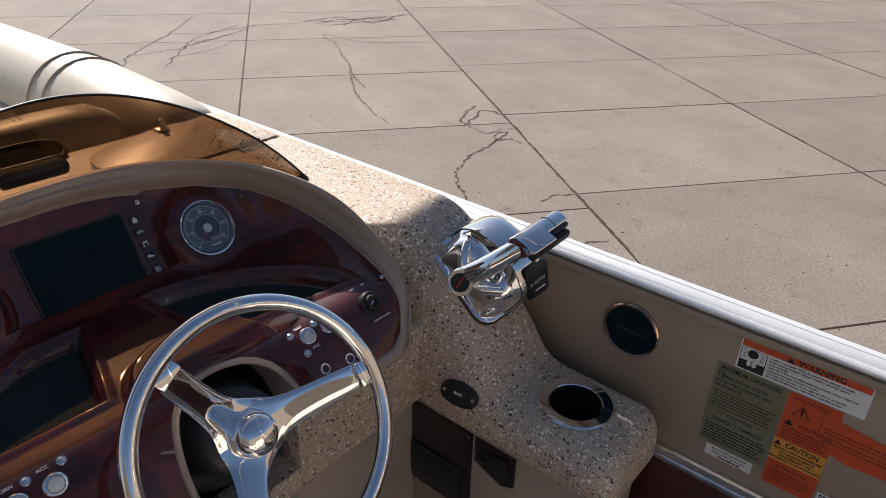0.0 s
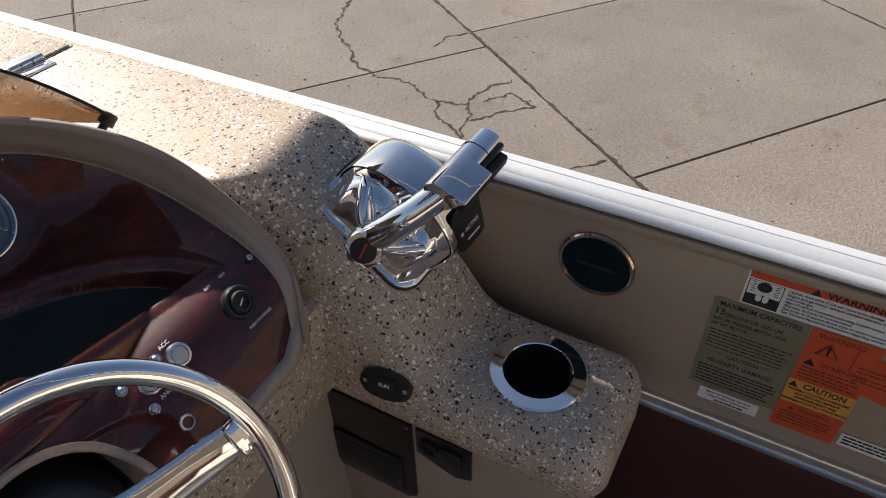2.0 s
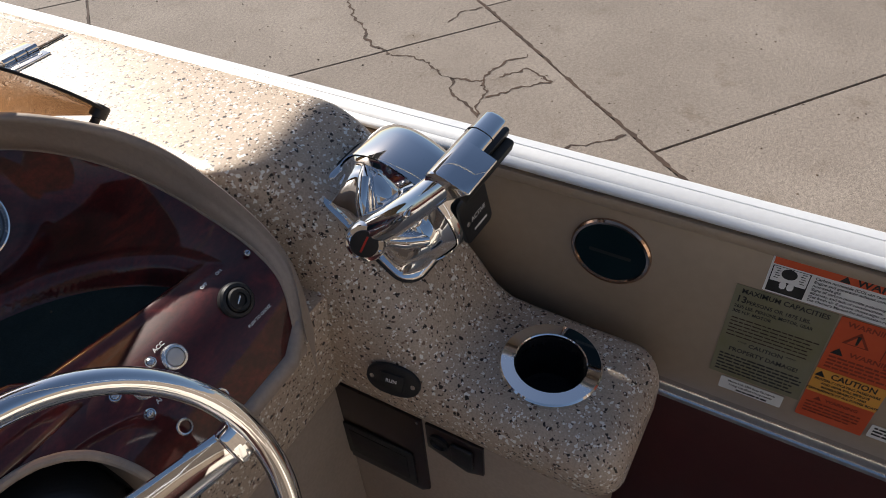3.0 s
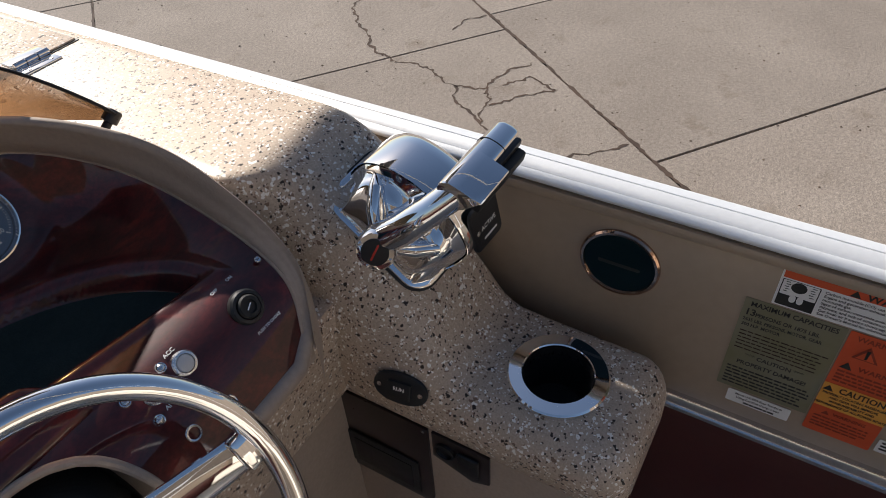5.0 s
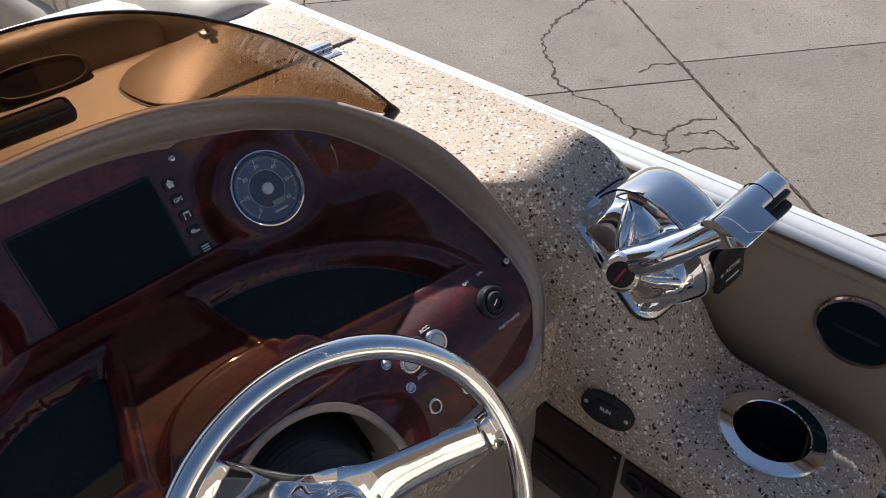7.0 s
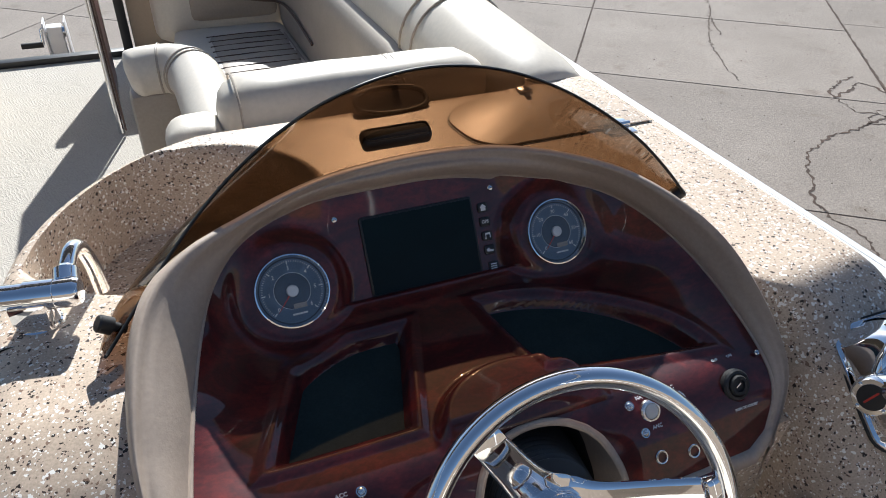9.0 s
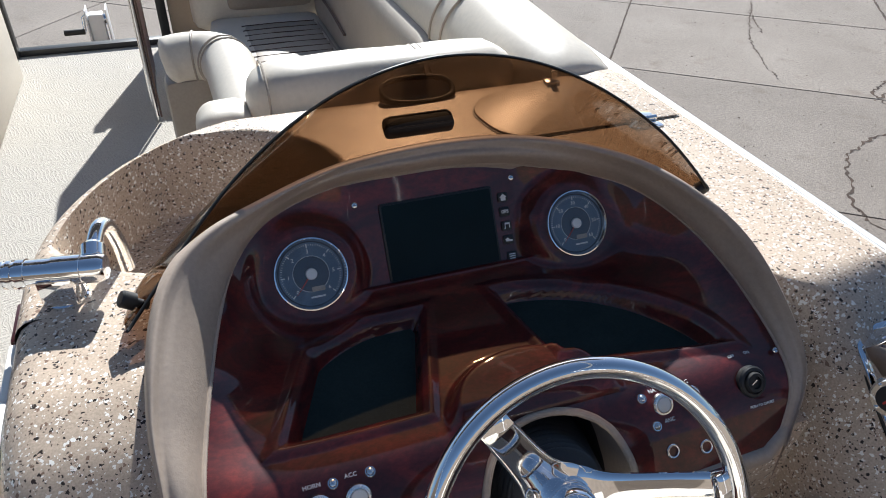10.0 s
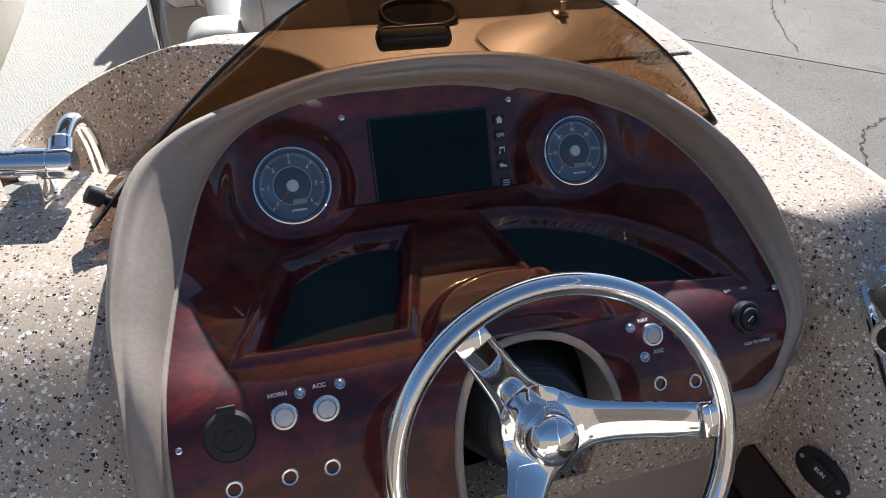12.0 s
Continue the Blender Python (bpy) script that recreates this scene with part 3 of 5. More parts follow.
def skin(j, u):
    """The dashboard surface: row j from the lower edge up, u across."""
    lo, hi, mid = e_left[j], e_right[j], e_mid[j]
    x = lo[0] + (hi[0] - lo[0]) * u
    edge = lo if u < 0.5 else hi
    s = j / NR
    power = 7.0 - 4.2 * smooth01((s - 0.40) / 0.25)
    w = abs(2 * u - 1) ** power
    y, z = mid[0] + (edge[1] - mid[0]) * w, mid[1] + (edge[2] - mid[1]) * w
    p = Vector((x, y, z))
    if 0.03 < y < 0.30:
        # brow over the steering column
        r = math.hypot((x + 0.252) / 0.098, (y - 0.035) / 0.082)
        p.z += 0.020 * smooth01((1.08 - r) / 0.20) * smooth01((y - 0.02) / 0.03)
        # trays
        for t in (tray_left(x, y), tray_right(x, y)):
            depth = smooth01((t + 0.004) / 0.013)
            if depth:
                p.z += (0.7890 - p.z) * depth
            elif t > -0.02:
                p.z += 0.0035 * smooth01((t + 0.024) / 0.014) * (1 - smooth01((t + 0.010) / 0.006))
    # flat bezel panel round the screen
    if j > NR * 0.5:
        plane_n = Vector((0, -0.867, 0.498))
        h = (p - Vector((-0.265, 0.3135, 0.857))).dot(plane_n)
        wx = smooth01((0.128 - abs(x + 0.265)) / 0.02) * smooth01((p.z - 0.775) / 0.02)
        p -= plane_n * h * wx * (0.9 if abs(h) < 0.05 else 0)
    for g in GAUGES:
        off = p - Vector(g)
        h = off.dot(G_NORMAL)
        r = (off - h * G_NORMAL).length
        if abs(h) < 0.12:
            # raised collar round each gauge
            p += G_NORMAL * (-0.004 - h) * smooth01((0.082 - r) / 0.030)
    return p


rows = [[skin(j, i / NC) for i in range(NC + 1)] for j in range(NR + 1)]


def in_opening(p):
    d = abs(p.x + 0.255) / 0.089
    return d < 1 and p.y < 0.028 - 0.085 * (1 - math.sqrt(1 - d * d))


bm = bmesh.new()
grid = [[bm.verts.new(p) for p in row] for row in rows]
for j in range(NR):
    for i in range(NC):
        q = (grid[j][i], grid[j][i + 1], grid[j + 1][i + 1], grid[j + 1][i])
        c = (q[0].co + q[2].co) / 2
        if in_opening(c) or (c.x > -0.168 and c.z < 0.738 and c.y < 0):
            continue
        bm.faces.new(q)
bmesh.ops.delete(bm, geom=[v for v in bm.verts if not v.link_faces], context="VERTS")
part("dashboard", bm, BURL, console, "glossy dark burl woodgrain dashboard", smooth=60)

# trim round the column opening, lower lip, rubber mats
def on_skin(x, y):
    """The place on the lower slope of the skin above x, y."""
    k = min(range(NR), key=lambda n: abs(e_mid[n][0] - y) + (9 if e_mid[n][1] > 0.83 else 0))
    return (x, y, float(e_mid[k][1]))


arch = []
for k in range(41):
    t = math.pi * k / 40
    x = -0.255 - 0.089 * math.cos(t)
    y = 0.028 - 0.085 * (1 - math.sin(t))
    arch.append(on_skin(x, y))
arch = [(-0.344, -0.082, 0.688), *arch, (-0.166, -0.056, 0.724)]
part("column_trim", tube([tuple(p) for p in curve(arch, 90)], 0.0045, 10), TAUPE, console)
inner = [[(-0.255 + (p[0] + 0.255) * f, p[1] + dy, p[2] - dz) for p in curve(arch, 60)] for f, dy, dz in ((1.0, 0, 0), (0.975, 0.012, 0.004), (0.95, 0.040, 0.010), (0.93, 0.062, 0.018), (0.92, 0.10, 0.03), (0.8, 0.15, 0.05))]
part("column_sleeve", sheet(inner[:4]), TAUPE, console, "moulded taupe sleeve round the steering column")
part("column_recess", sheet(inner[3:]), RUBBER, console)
# black sheet at the back, painting in the deep shade of the recess
part("recess_shade", box((-0.36, 0.15, 0.5), (-0.15, 0.16, 0.765)), BLACK, console)
part("lower_lip", tube([(-0.612, -0.078, 0.692), (-0.50, -0.082, 0.692), (-0.40, -0.084, 0.690), (-0.344, -0.084, 0.688)], 0.012, 12), TAUPE, console)
part("lower_lip", tube([(-0.166, -0.052, 0.730), (-0.1, -0.050, 0.730), (0.0, -0.048, 0.731), (0.035, -0.034, 0.745)], 0.010, 12), TAUPE, console)
part("lower_shelf", box((-0.60, -0.075, 0.680), (-0.345, 0.02, 0.692), 0.003), TAUPE, console)
part("lower_shelf", box((-0.165, -0.045, 0.712), (0.03, 0.02, 0.728), 0.003), TAUPE, console)


def mat_outline(inside, lo, hi, margin):
    cx, cy = lo
    pts = []
    for k in range(72):
        t = 2 * math.pi * k / 72
        a, b = 0.0, 0.3
        for _ in range(24):
            m = (a + b) / 2
            a, b = (m, b) if inside(cx + m * math.cos(t), cy + m * math.sin(t)) > margin else (a, m)
        pts.append((cx + a * math.cos(t), cy + a * math.sin(t)))
    return pts


for fn, c in ((tray_left, (-0.42, 0.135)), (tray_right, (-0.14, 0.13))):
    mat = plate(mat_outline(fn, c, None, 0.0048), 0.0042, Matrix.Translation((0, 0, 0.7892)), 0.001)
    ob = part("tray_mat", mat, MAT, None)
    tagged(ob, "dark green-black rubber mat lying in the dashboard tray", "tray mat", "tray mats")


# ---- screen and switches on the dashboard ----
PANEL_N = Vector((0, -0.867, 0.498))
panel_m = frame_at((-0.265, 0.3135, 0.857), PANEL_N)
display = thing("display_screen", panel_m, "dark switched-off touch display flush in the dashboard", "display")
part("bezel", plate(rounded(0.156, 0.104, 0.004), 0.0030, panel_m, 0.001), BLACK, display)
part("screen", plate(rounded(0.150, 0.098, 0.002), 0.0036, panel_m), SCREEN, display, "unlit glossy glass")

key_x = 0.093


def key_icon(n, m):
    """Small white signs on the five keys."""
    if n == 0:
        return plate([(-0.005, 0), (0, 0.005), (0.005, 0), (0.0035, 0), (0.0035, -0.0045), (-0.0035, -0.0045), (-0.0035, 0)], 0.0002, m)
    if n == 1:
        return writing("GPS", 0.0062, m, thick=0.0002)
    if n == 2:
        return plate([(-0.004, -0.004), (-0.002, -0.004), (-0.002, 0.002), (0.003, 0.002), (0.003, -0.003), (0.0045, -0.003), (0.0045, 0.0045), (-0.003, 0.0045), (-0.003, -0.002), (-0.004, -0.002)], 0.0002, m)
    if n == 3:
        return plate([(-0.005, 0.001), (-0.001, 0.003), (0.001, 0.0005), (0.006, -0.0005), (0.005, -0.003), (-0.004, -0.002)], 0.0002, m)
    bm = bmesh.new()
    for y in (-0.003, 0.0, 0.003):
        other = plate([(-0.0045, y - 0.0008), (0.0045, y - 0.0008), (0.0045, y + 0.0008), (-0.0045, y + 0.0008)], 0.0002, m)
        me = bpy.data.meshes.new("bar")
        other.to_mesh(me)
        bm.from_mesh(me)
        other.free()
        bpy.data.meshes.remove(me)
    return bm


for n, v in enumerate((0.034, 0.0145, -0.005, -0.024, -0.047)):
    m = panel_m @ Matrix.Translation((key_x + 0.0022 * (n == 4), v, 0.0))
    k = thing("display_key", m, "small black display key with a white sign", "key", "display keys")
    part("cap", plate(rounded(0.0145, 0.0125, 0.003), 0.0026, m, 0.0008), BLACK, k)
    part("sign", key_icon(n, m @ Matrix.Translation((0, 0, 0.0029))), WHITE, k)


def screw(place, normal, r=0.0042):
    m = frame_at(place, normal)
    s = thing("screw", m, "small bright pan-head screw", "screw", "dashboard screws")
    part("head", lathe([(r, -0.002), (r, 0.0008), (r * 0.75, 0.0019), (0.0005, 0.0023)], m, 16), STEEL, s)
    part("slot", plate([(-r * 0.55, -0.0004), (r * 0.55, -0.0004), (r * 0.55, 0.0004), (-r * 0.55, 0.0004)], 0.0004, m @ Matrix.Translation((0, 0, 0.0021))), INK, s)


for u, v in ((-0.108, 0.056), (0.109, 0.058), (-0.107, -0.072), (0.111, -0.068)):
    screw(panel_m @ Vector((u, v, 0.0)), PANEL_N)
screw((0.047, 0.024, 0.814), (0, -0.6, 0.8), 0.0035)
screw((-0.588, -0.005, 0.790), (0, -0.8, 0.6), 0.0035)


# ---- gauges ----
def gauge(place, numbers, group):
    m = frame_at(place, G_NORMAL)
    g = thing("gauge", m, "round grey-faced boat gauge with a polished bezel", "gauge", group)
    part("bezel", lathe([(0.0425, -0.012), (0.0452, -0.010), (0.0452, 0.0005), (0.0444, 0.0022), (0.0428, 0.0024), (0.0414, -0.0005), (0.0405, -0.002)], m, 64, False), CHROME, g)
    part("dial", lathe([(0.0415, -0.0035), (0.0005, -0.0035)], m, 64), DIAL, g)
    part("rim_ring", lathe([(0.0402, -0.0030), (0.0385, -0.0032)], m, 64, False), DIAL_DARK, g)
    part("centre_ring", lathe([(0.0215, -0.0032), (0.0145, -0.0030), (0.0005, -0.0030)], m, 48), DIAL_DARK, g)
    part("circle", lathe([(0.0222, -0.0029), (0.0216, -0.0029)], m, 48, False), WHITE, g)
    bm = bmesh.new()
    count = 60
    for k in range(count + 1):
        a = radians(225 - 270 * k / count)
        inner, w = (0.0320, 0.0008) if k % 10 == 0 else (0.0345, 0.00034)
        d, n = Vector((math.cos(a), math.sin(a), 0)), Vector((-math.sin(a), math.cos(a), 0))
        bm.faces.new([bm.verts.new(m @ (d * r + n * s + Vector((0, 0, -0.0027)))) for r, s in ((inner, -w), (0.0368, -w), (0.0368, w), (inner, w))])
    part("ticks", bm, WHITE, g, kind="stuff", smooth=0)
    for k, text in enumerate(numbers):
        a = radians(225 - 270 * k / (len(numbers) - 1))
        part("numeral", writing(text, 0.0068, m @ Matrix.Translation((0.0275 * math.cos(a), 0.0275 * math.sin(a), -0.0027)), thick=0.0001), WHITE, g)
    # tan patch painted as the reflection low on the gauge glass
    part("tan_reflection", plate(rounded(0.016, 0.006, 0.001), 0.0003, m @ Matrix.Translation((0.006, -0.019, -0.0030))), CREAM_DARK, g)
    part("name_bar", plate(rounded(0.018, 0.0022, 0.0005), 0.0003, m @ Matrix.Translation((0.004, -0.0285, -0.0030))), WHITE, g)
    a = radians(228)
    tip = Vector((0.031 * math.cos(a), 0.031 * math.sin(a), 0))
    side = Vector((-math.sin(a), math.cos(a), 0)) * 0.0011
    bm = bmesh.new()
    bm.faces.new([bm.verts.new(m @ (q + Vector((0, 0, -0.0015)))) for q in (side, tip + side * 0.2, tip - side * 0.2, -side)])
    part("needle", bm, NEEDLE, g, smooth=0)
    part("hub", lathe([(0.0072, -0.003), (0.0072, 0.0), (0.006, 0.0011), (0.0003, 0.0013)], m, 28), SATIN, g)
    part("glass", lathe([(0.0400, -0.0005), (0.020, 0.0004), (0.0003, 0.0007)], m, 48), GLASS, g)


gauge(GAUGES[0], ("0", "1", "2", "3", "4", "5", "6"), "dashboard gauges")
gauge(GAUGES[1], ("0", "10", "20", "30", "40", "50", "60"), "dashboard gauges")

# ---- push buttons, jacks, key and socket on the lower slope ----
SW_N = Vector((0, -0.80, 0.60))


def slope_at(x, z):
    """A place on the lower slope at height z."""
    k = min(range(NR // 4), key=lambda n: abs(e_mid[n][1] - z))
    u = (x - e_left[k][0]) / (e_right[k][0] - e_left[k][0])
    return skin(k, u)


def slope_y(x, y):
    """The pose of a print on the lower slope, at a distance y from the crest line."""
    k = min(range(NR // 2), key=lambda n: abs(e_mid[n][0] - y))
    u = (x - e_left[k][0]) / (e_right[k][0] - e_left[k][0])
    d = skin(k + 1, u) - skin(max(k - 1, 0), u)
    return frame_at(skin(k, u), Vector((1, 0, 0)).cross(d))


def slope_m(x, z, roll=0.0):
    return frame_at(slope_at(x, z), SW_N) @ pose(0, 0, 0, 0, 0, roll)


def button(x, z):
    m = slope_m(x, z)
    b = thing("push_button", m, "round satin steel push button", "button", "dashboard buttons")
    part("collar", lathe([(0.0125, -0.003), (0.0125, 0.0016), (0.0112, 0.003), (0.0090, 0.0032), (0.0086, 0.0014)], m, 36, False), STEEL, b)
    part("cap", lathe([(0.0084, -0.002), (0.0084, 0.0028), (0.0076, 0.0036), (0.0003, 0.0042)], m, 32), SATIN, b)


def pilot(x, y):
    m = slope_y(x, y)
    b = thing("pilot_light", m, "small clear pilot light in a chrome collar", "indicator", "pilot lights")
    part("collar", lathe([(0.0058, -0.002), (0.0058, 0.001), (0.0050, 0.0022), (0.0040, 0.0022)], m, 24, False), CHROME, b)
    part("lens", lathe([(0.0042, 0.0), (0.0034, 0.0030), (0.0016, 0.0042), (0.0002, 0.0044)], m, 16), STEEL, b)


def jack(x, z):
    m = slope_m(x, z)
    b = thing("jack_socket", m, "round jack socket with a bright ring and black hole", "socket", "jack sockets")
    part("ring", lathe([(0.0080, -0.002), (0.0080, 0.0010), (0.0072, 0.0020), (0.0056, 0.0018), (0.0052, -0.001)], m, 32, False), STEEL, b)
    part("hole", lathe([(0.0054, -0.0008), (0.0003, -0.0012)], m, 24), INK, b)


def sign(text, x, y, size=0.0060):
    ob = part("lettering", writing(text, size, slope_y(x, y) @ Matrix.Translation((0, 0, 0.0012)), thick=0.00012), WHITE)
    tagged(ob, f"white printed word {text} on the dashboard", "lettering")


for x in (-0.497, -0.459):
    button(x, 0.798)
for x in (-0.117, -0.081):
    button(x, 0.800)
for x, z in ((-0.480, 0.016), (-0.443, 0.018), (-0.139, 0.014), (-0.132, -0.010), (-0.098, 0.015)):
    pilot(x, z)
for x, z in ((-0.548, 0.759), (-0.500, 0.759), (-0.462, 0.759), (-0.119, 0.765), (-0.077, 0.759)):
    jack(x, z)
for text, x, z in (("HORN", -0.500, 0.018), ("ACC", -0.462, 0.019), ("NAV", -0.122, 0.020), ("ANC", -0.115, -0.008), ("ACC", -0.083, 0.020)):
    sign(text, x, z)
for text, x, z, s in (("OFF", -0.008, 0.030, 0.005), ("ON", 0.013, 0.029, 0.005), ("PUSH TO CHOKE", 0.005, -0.018, 0.0042)):
    sign(text, x, z, s)

m = slope_m(0.0, 0.799)
ig = thing("ignition_switch", m, "black round ignition switch without its key", "switch")
part("collar", lathe([(0.0185, -0.003), (0.0185, 0.003), (0.0165, 0.0055), (0.0135, 0.0058), (0.0125, 0.002)], m, 40, False), BLACK, ig)
part("barrel", lathe([(0.0122, 0.0), (0.0122, 0.007), (0.0105, 0.009), (0.0072, 0.009), (0.0068, 0.006), (0.0003, 0.006)], m, 36), RUBBER, ig)
part("keyhole", plate([(-0.0042, -0.0007), (0.0042, -0.0007), (0.0042, 0.0007), (-0.0042, 0.0007)], 0.0005, m @ Matrix.Translation((0, 0, 0.0062)) @ pose(0, 0, 0, 0, 0, 30)), STEEL, ig)
m = slope_m(-0.545, 0.793)
so = thing("power_socket", m, "black round power socket with a hinged cap", "socket")
part("cap", lathe([(0.0225, -0.002), (0.0225, 0.004), (0.0205, 0.0065), (0.013, 0.0068), (0.0125, 0.0058), (0.0060, 0.0058), (0.0055, 0.0068), (0.0003, 0.0068)], m, 44), RUBBER, so)
part("hinge", box((-0.008, 0.019, 0.0), (0.008, 0.027, 0.006), 0.001, m=m), BLACK, so)

# ---- steering column and wheel ----
WHEEL_C, WHEEL_N = Vector((-0.2616, -0.0992, 0.7869)), Vector((-0.088, -0.844, 0.529)).normalized()
RIM = 0.1557
wm = frame_at(WHEEL_C, WHEEL_N)
HUB = -0.068
boot = thing("steering_boot", wm, "ribbed black rubber boot on the steering column", parent=console)
prof = []
for k in range(17):
    h = -0.230 + k * 0.0092
    r = 0.087 - 0.0021 * k
    prof += [(r, h), (r + 0.001, h + 0.0028), (r - 0.001, h + 0.0050), (r - 0.009, h + 0.0071)]
part("bellows", lathe([(0.001, -0.236), *prof, (0.036, -0.072), (0.001, -0.072)], wm, 44), BOOT, boot)

wheel = thing("steering_wheel", wm, "polished steel three-spoke steering wheel", parent=console)
part("rim", tube([wm @ Vector((RIM * math.cos(2 * math.pi * k / 96), RIM * math.sin(2 * math.pi * k / 96), 0)) for k in range(96)], 0.0106, 20, True), CHROME, wheel)
SPOKE = [(0.006, HUB + 0.005, 0.040), (0.024, HUB + 0.006, 0.036), (0.040, HUB + 0.009, 0.0265), (0.058, HUB + 0.017, 0.0215), (0.085, HUB + 0.032, 0.0190), (0.112, HUB + 0.048, 0.0178), (0.134, HUB + 0.060, 0.0165), (0.152, HUB + 0.067, 0.0150)]
for angle in (2.5, 122.5, 242.5):
    d = Vector((math.cos(radians(angle)), math.sin(radians(angle)), 0))
    s = Vector((-d.y, d.x, 0))
    rows = []
    for r, h, w in [tuple(q) for q in curve(SPOKE, 28)]:
        # fluted blade with a pressed channel
        ring = [(-1.0, -0.0030), (-1.0, 0.0004), (-0.93, 0.0018), (-0.6, 0.0029), (-0.2, 0.0035), (0.2, 0.0035), (0.6, 0.0029), (0.93, 0.0018), (1.0, 0.0004), (1.0, -0.0030), (0, -0.0034)]
        rows.append([wm @ (d * r + s * (w * a) + Vector((0, 0, h + b))) for a, b in ring])
    part("spoke", sheet(rows, True, False, True), CHROME, wheel, smooth=40)
    part("spoke_end", box((0.132, -0.0165, HUB + 0.0555), (0.1535, 0.0165, HUB + 0.0725), 0.003, m=wm @ pose(0, 0, 0, 0, 0, angle)), CHROME, wheel)
part("hub_plate", lathe([(0.004, HUB - 0.014), (0.034, HUB - 0.012), (0.036, HUB + 0.000), (0.033, HUB + 0.0075), (0.030, HUB + 0.0095)], wm, 48), CHROME, wheel)
part("hub_cap", lathe([(0.0290, HUB + 0.006), (0.0290, HUB + 0.015), (0.0280, HUB + 0.0175), (0.0262, HUB + 0.0185), (0.0268, HUB + 0.0205), (0.0262, HUB + 0.030), (0.0235, HUB + 0.036), (0.0165, HUB + 0.0405), (0.0003, HUB + 0.0420)], wm, 48), CHROME, wheel)

# ---- engine control on the ramp ----
cm = frame_at((0.190, -0.050, 0.782), (-0.22, -0.62, 0.75))
ctl = thing("engine_control", cm, "polished chrome single-lever engine control on the ramp", "throttle")
part("gasket", plate([(x + 0.006, y) for x, y in rounded(0.111, 0.160, 0.030, 8)], 0.003, cm, 0.001), RUBBER, ctl)
part("flange", plate([(x + 0.006, y) for x, y in rounded(0.107, 0.156, 0.028, 8)], 0.005, cm @ Matrix.Translation((0, 0, 0.002)), 0.003), CHROME, ctl)
COWL = [tuple(p[:2]) for p in curve([(0.0765, 0.004, 0), (0.0765, 0.028, 0), (0.071, 0.054, 0), (0.050, 0.083, 0), (0.015, 0.101, 0), (-0.020, 0.1045, 0), (-0.052, 0.094, 0), (-0.0725, 0.076, 0), (-0.0775, 0.045, 0), (-0.0775, 0.004, 0)], 54)]


def shell(levels):
    """Copies of the cowl's outline, each at its x, drawn in by ky and kz, with flutes."""
    out = []
    for x, ky, kz, flute in levels:
        line = []
        for n, (y, z) in enumerate(COWL):
            r = 1.0 + flute * math.cos(6 * math.pi * n / 54)
            line.append(cm @ Vector((x + 0.05 * flute * math.sin(8 * math.pi * n / 54), y * ky * r, 0.003 + (z - 0.003) * kz * r)))
        out.append(line)
    return sheet(out)


part("cowl", shell([(0.0005, 0.985, 0.965, 0), (0.0, 1.0, 0.99, 0), (0.003, 1.005, 1.0, 0), (0.020, 1.0, 1.0, 0), (0.040, 0.99, 0.985, 0), (0.052, 0.975, 0.95, 0), (0.060, 0.95, 0.89, 0), (0.0645, 0.91, 0.78, 0), (0.066, 0.88, 0.5, 0), (0.066, 0.86, 0.0, 0)]), CHROME, ctl, "large smooth chrome cowl", smooth=50)
part("cheek", shell([(0.001, 0.965, 0.94, 0), (-0.004, 0.94, 0.84, 0.01), (-0.007, 0.90, 0.76, 0.03), (-0.014, 0.89, 0.74, 0.06), (-0.022, 0.86, 0.66, 0.08), (-0.031, 0.80, 0.52, 0.08), (-0.038, 0.76, 0.32, 0.05), (-0.041, 0.74, 0.10, 0.02), (-0.042, 0.74, 0.0, 0)]), CHROME, ctl, "fluted chrome cheek", smooth=60)
for side in (1, -1):
    # raised ribs that run from the pivot into the cowl
    part("rib", tube([cm @ Vector(p) for p in ((-0.046, 0.012 * side, 0.050), (-0.034, 0.030 * side, 0.062), (-0.018, 0.044 * side, 0.066), (-0.003, 0.054 * side, 0.058))], [0.007, 0.0095, 0.0085, 0.004], 16), CHROME, ctl)
for x, y in ((-0.036, 0.044), (-0.038, -0.044)):
    part("screw", lathe([(0.0042, 0.0), (0.0042, 0.0012), (0.0030, 0.0020), (0.0002, 0.0012)], cm @ Matrix.Translation((x, y, 0.007)), 16), STEEL, ctl)
panel_m = cm @ pose(0.0345, -0.0605, 0.0855, 43, 4, 0)
part("black_panel", plate(rounded(0.050, 0.056, 0.008, 5), 0.004, panel_m, 0.0015), BLACK, ctl, "black plastic panel with white print")
pm = panel_m @ Matrix.Translation((0, 0, 0.0043))
part("lettering", writing("ACTIVE", 0.0080, pm @ Matrix.Translation((0.003, -0.002, 0))), WHITE, ctl)
part("print_bar", plate(rounded(0.024, 0.003, 0.001), 0.0002, pm @ Matrix.Translation((0.003, -0.016, 0))), WHITE, ctl)
part("lamp", lathe([(0.003, 0), (0.0002, 0.001)], pm @ Matrix.Translation((-0.016, -0.003, 0)), 14), STEEL, ctl)
PIV, NEAR, FAR = Vector((0.110, -0.082, 0.821)), Vector((0.140, -0.157, 0.893)), Vector((0.240, -0.166, 0.906))
axle = frame_at(PIV, (-0.86, -0.38, 0.35))
part("pivot", lathe([(0.020, -0.040), (0.0215, -0.012), (0.0215, 0.004), (0.0195, 0.0075), (0.0150, 0.0078)], axle, 36), CHROME, ctl)
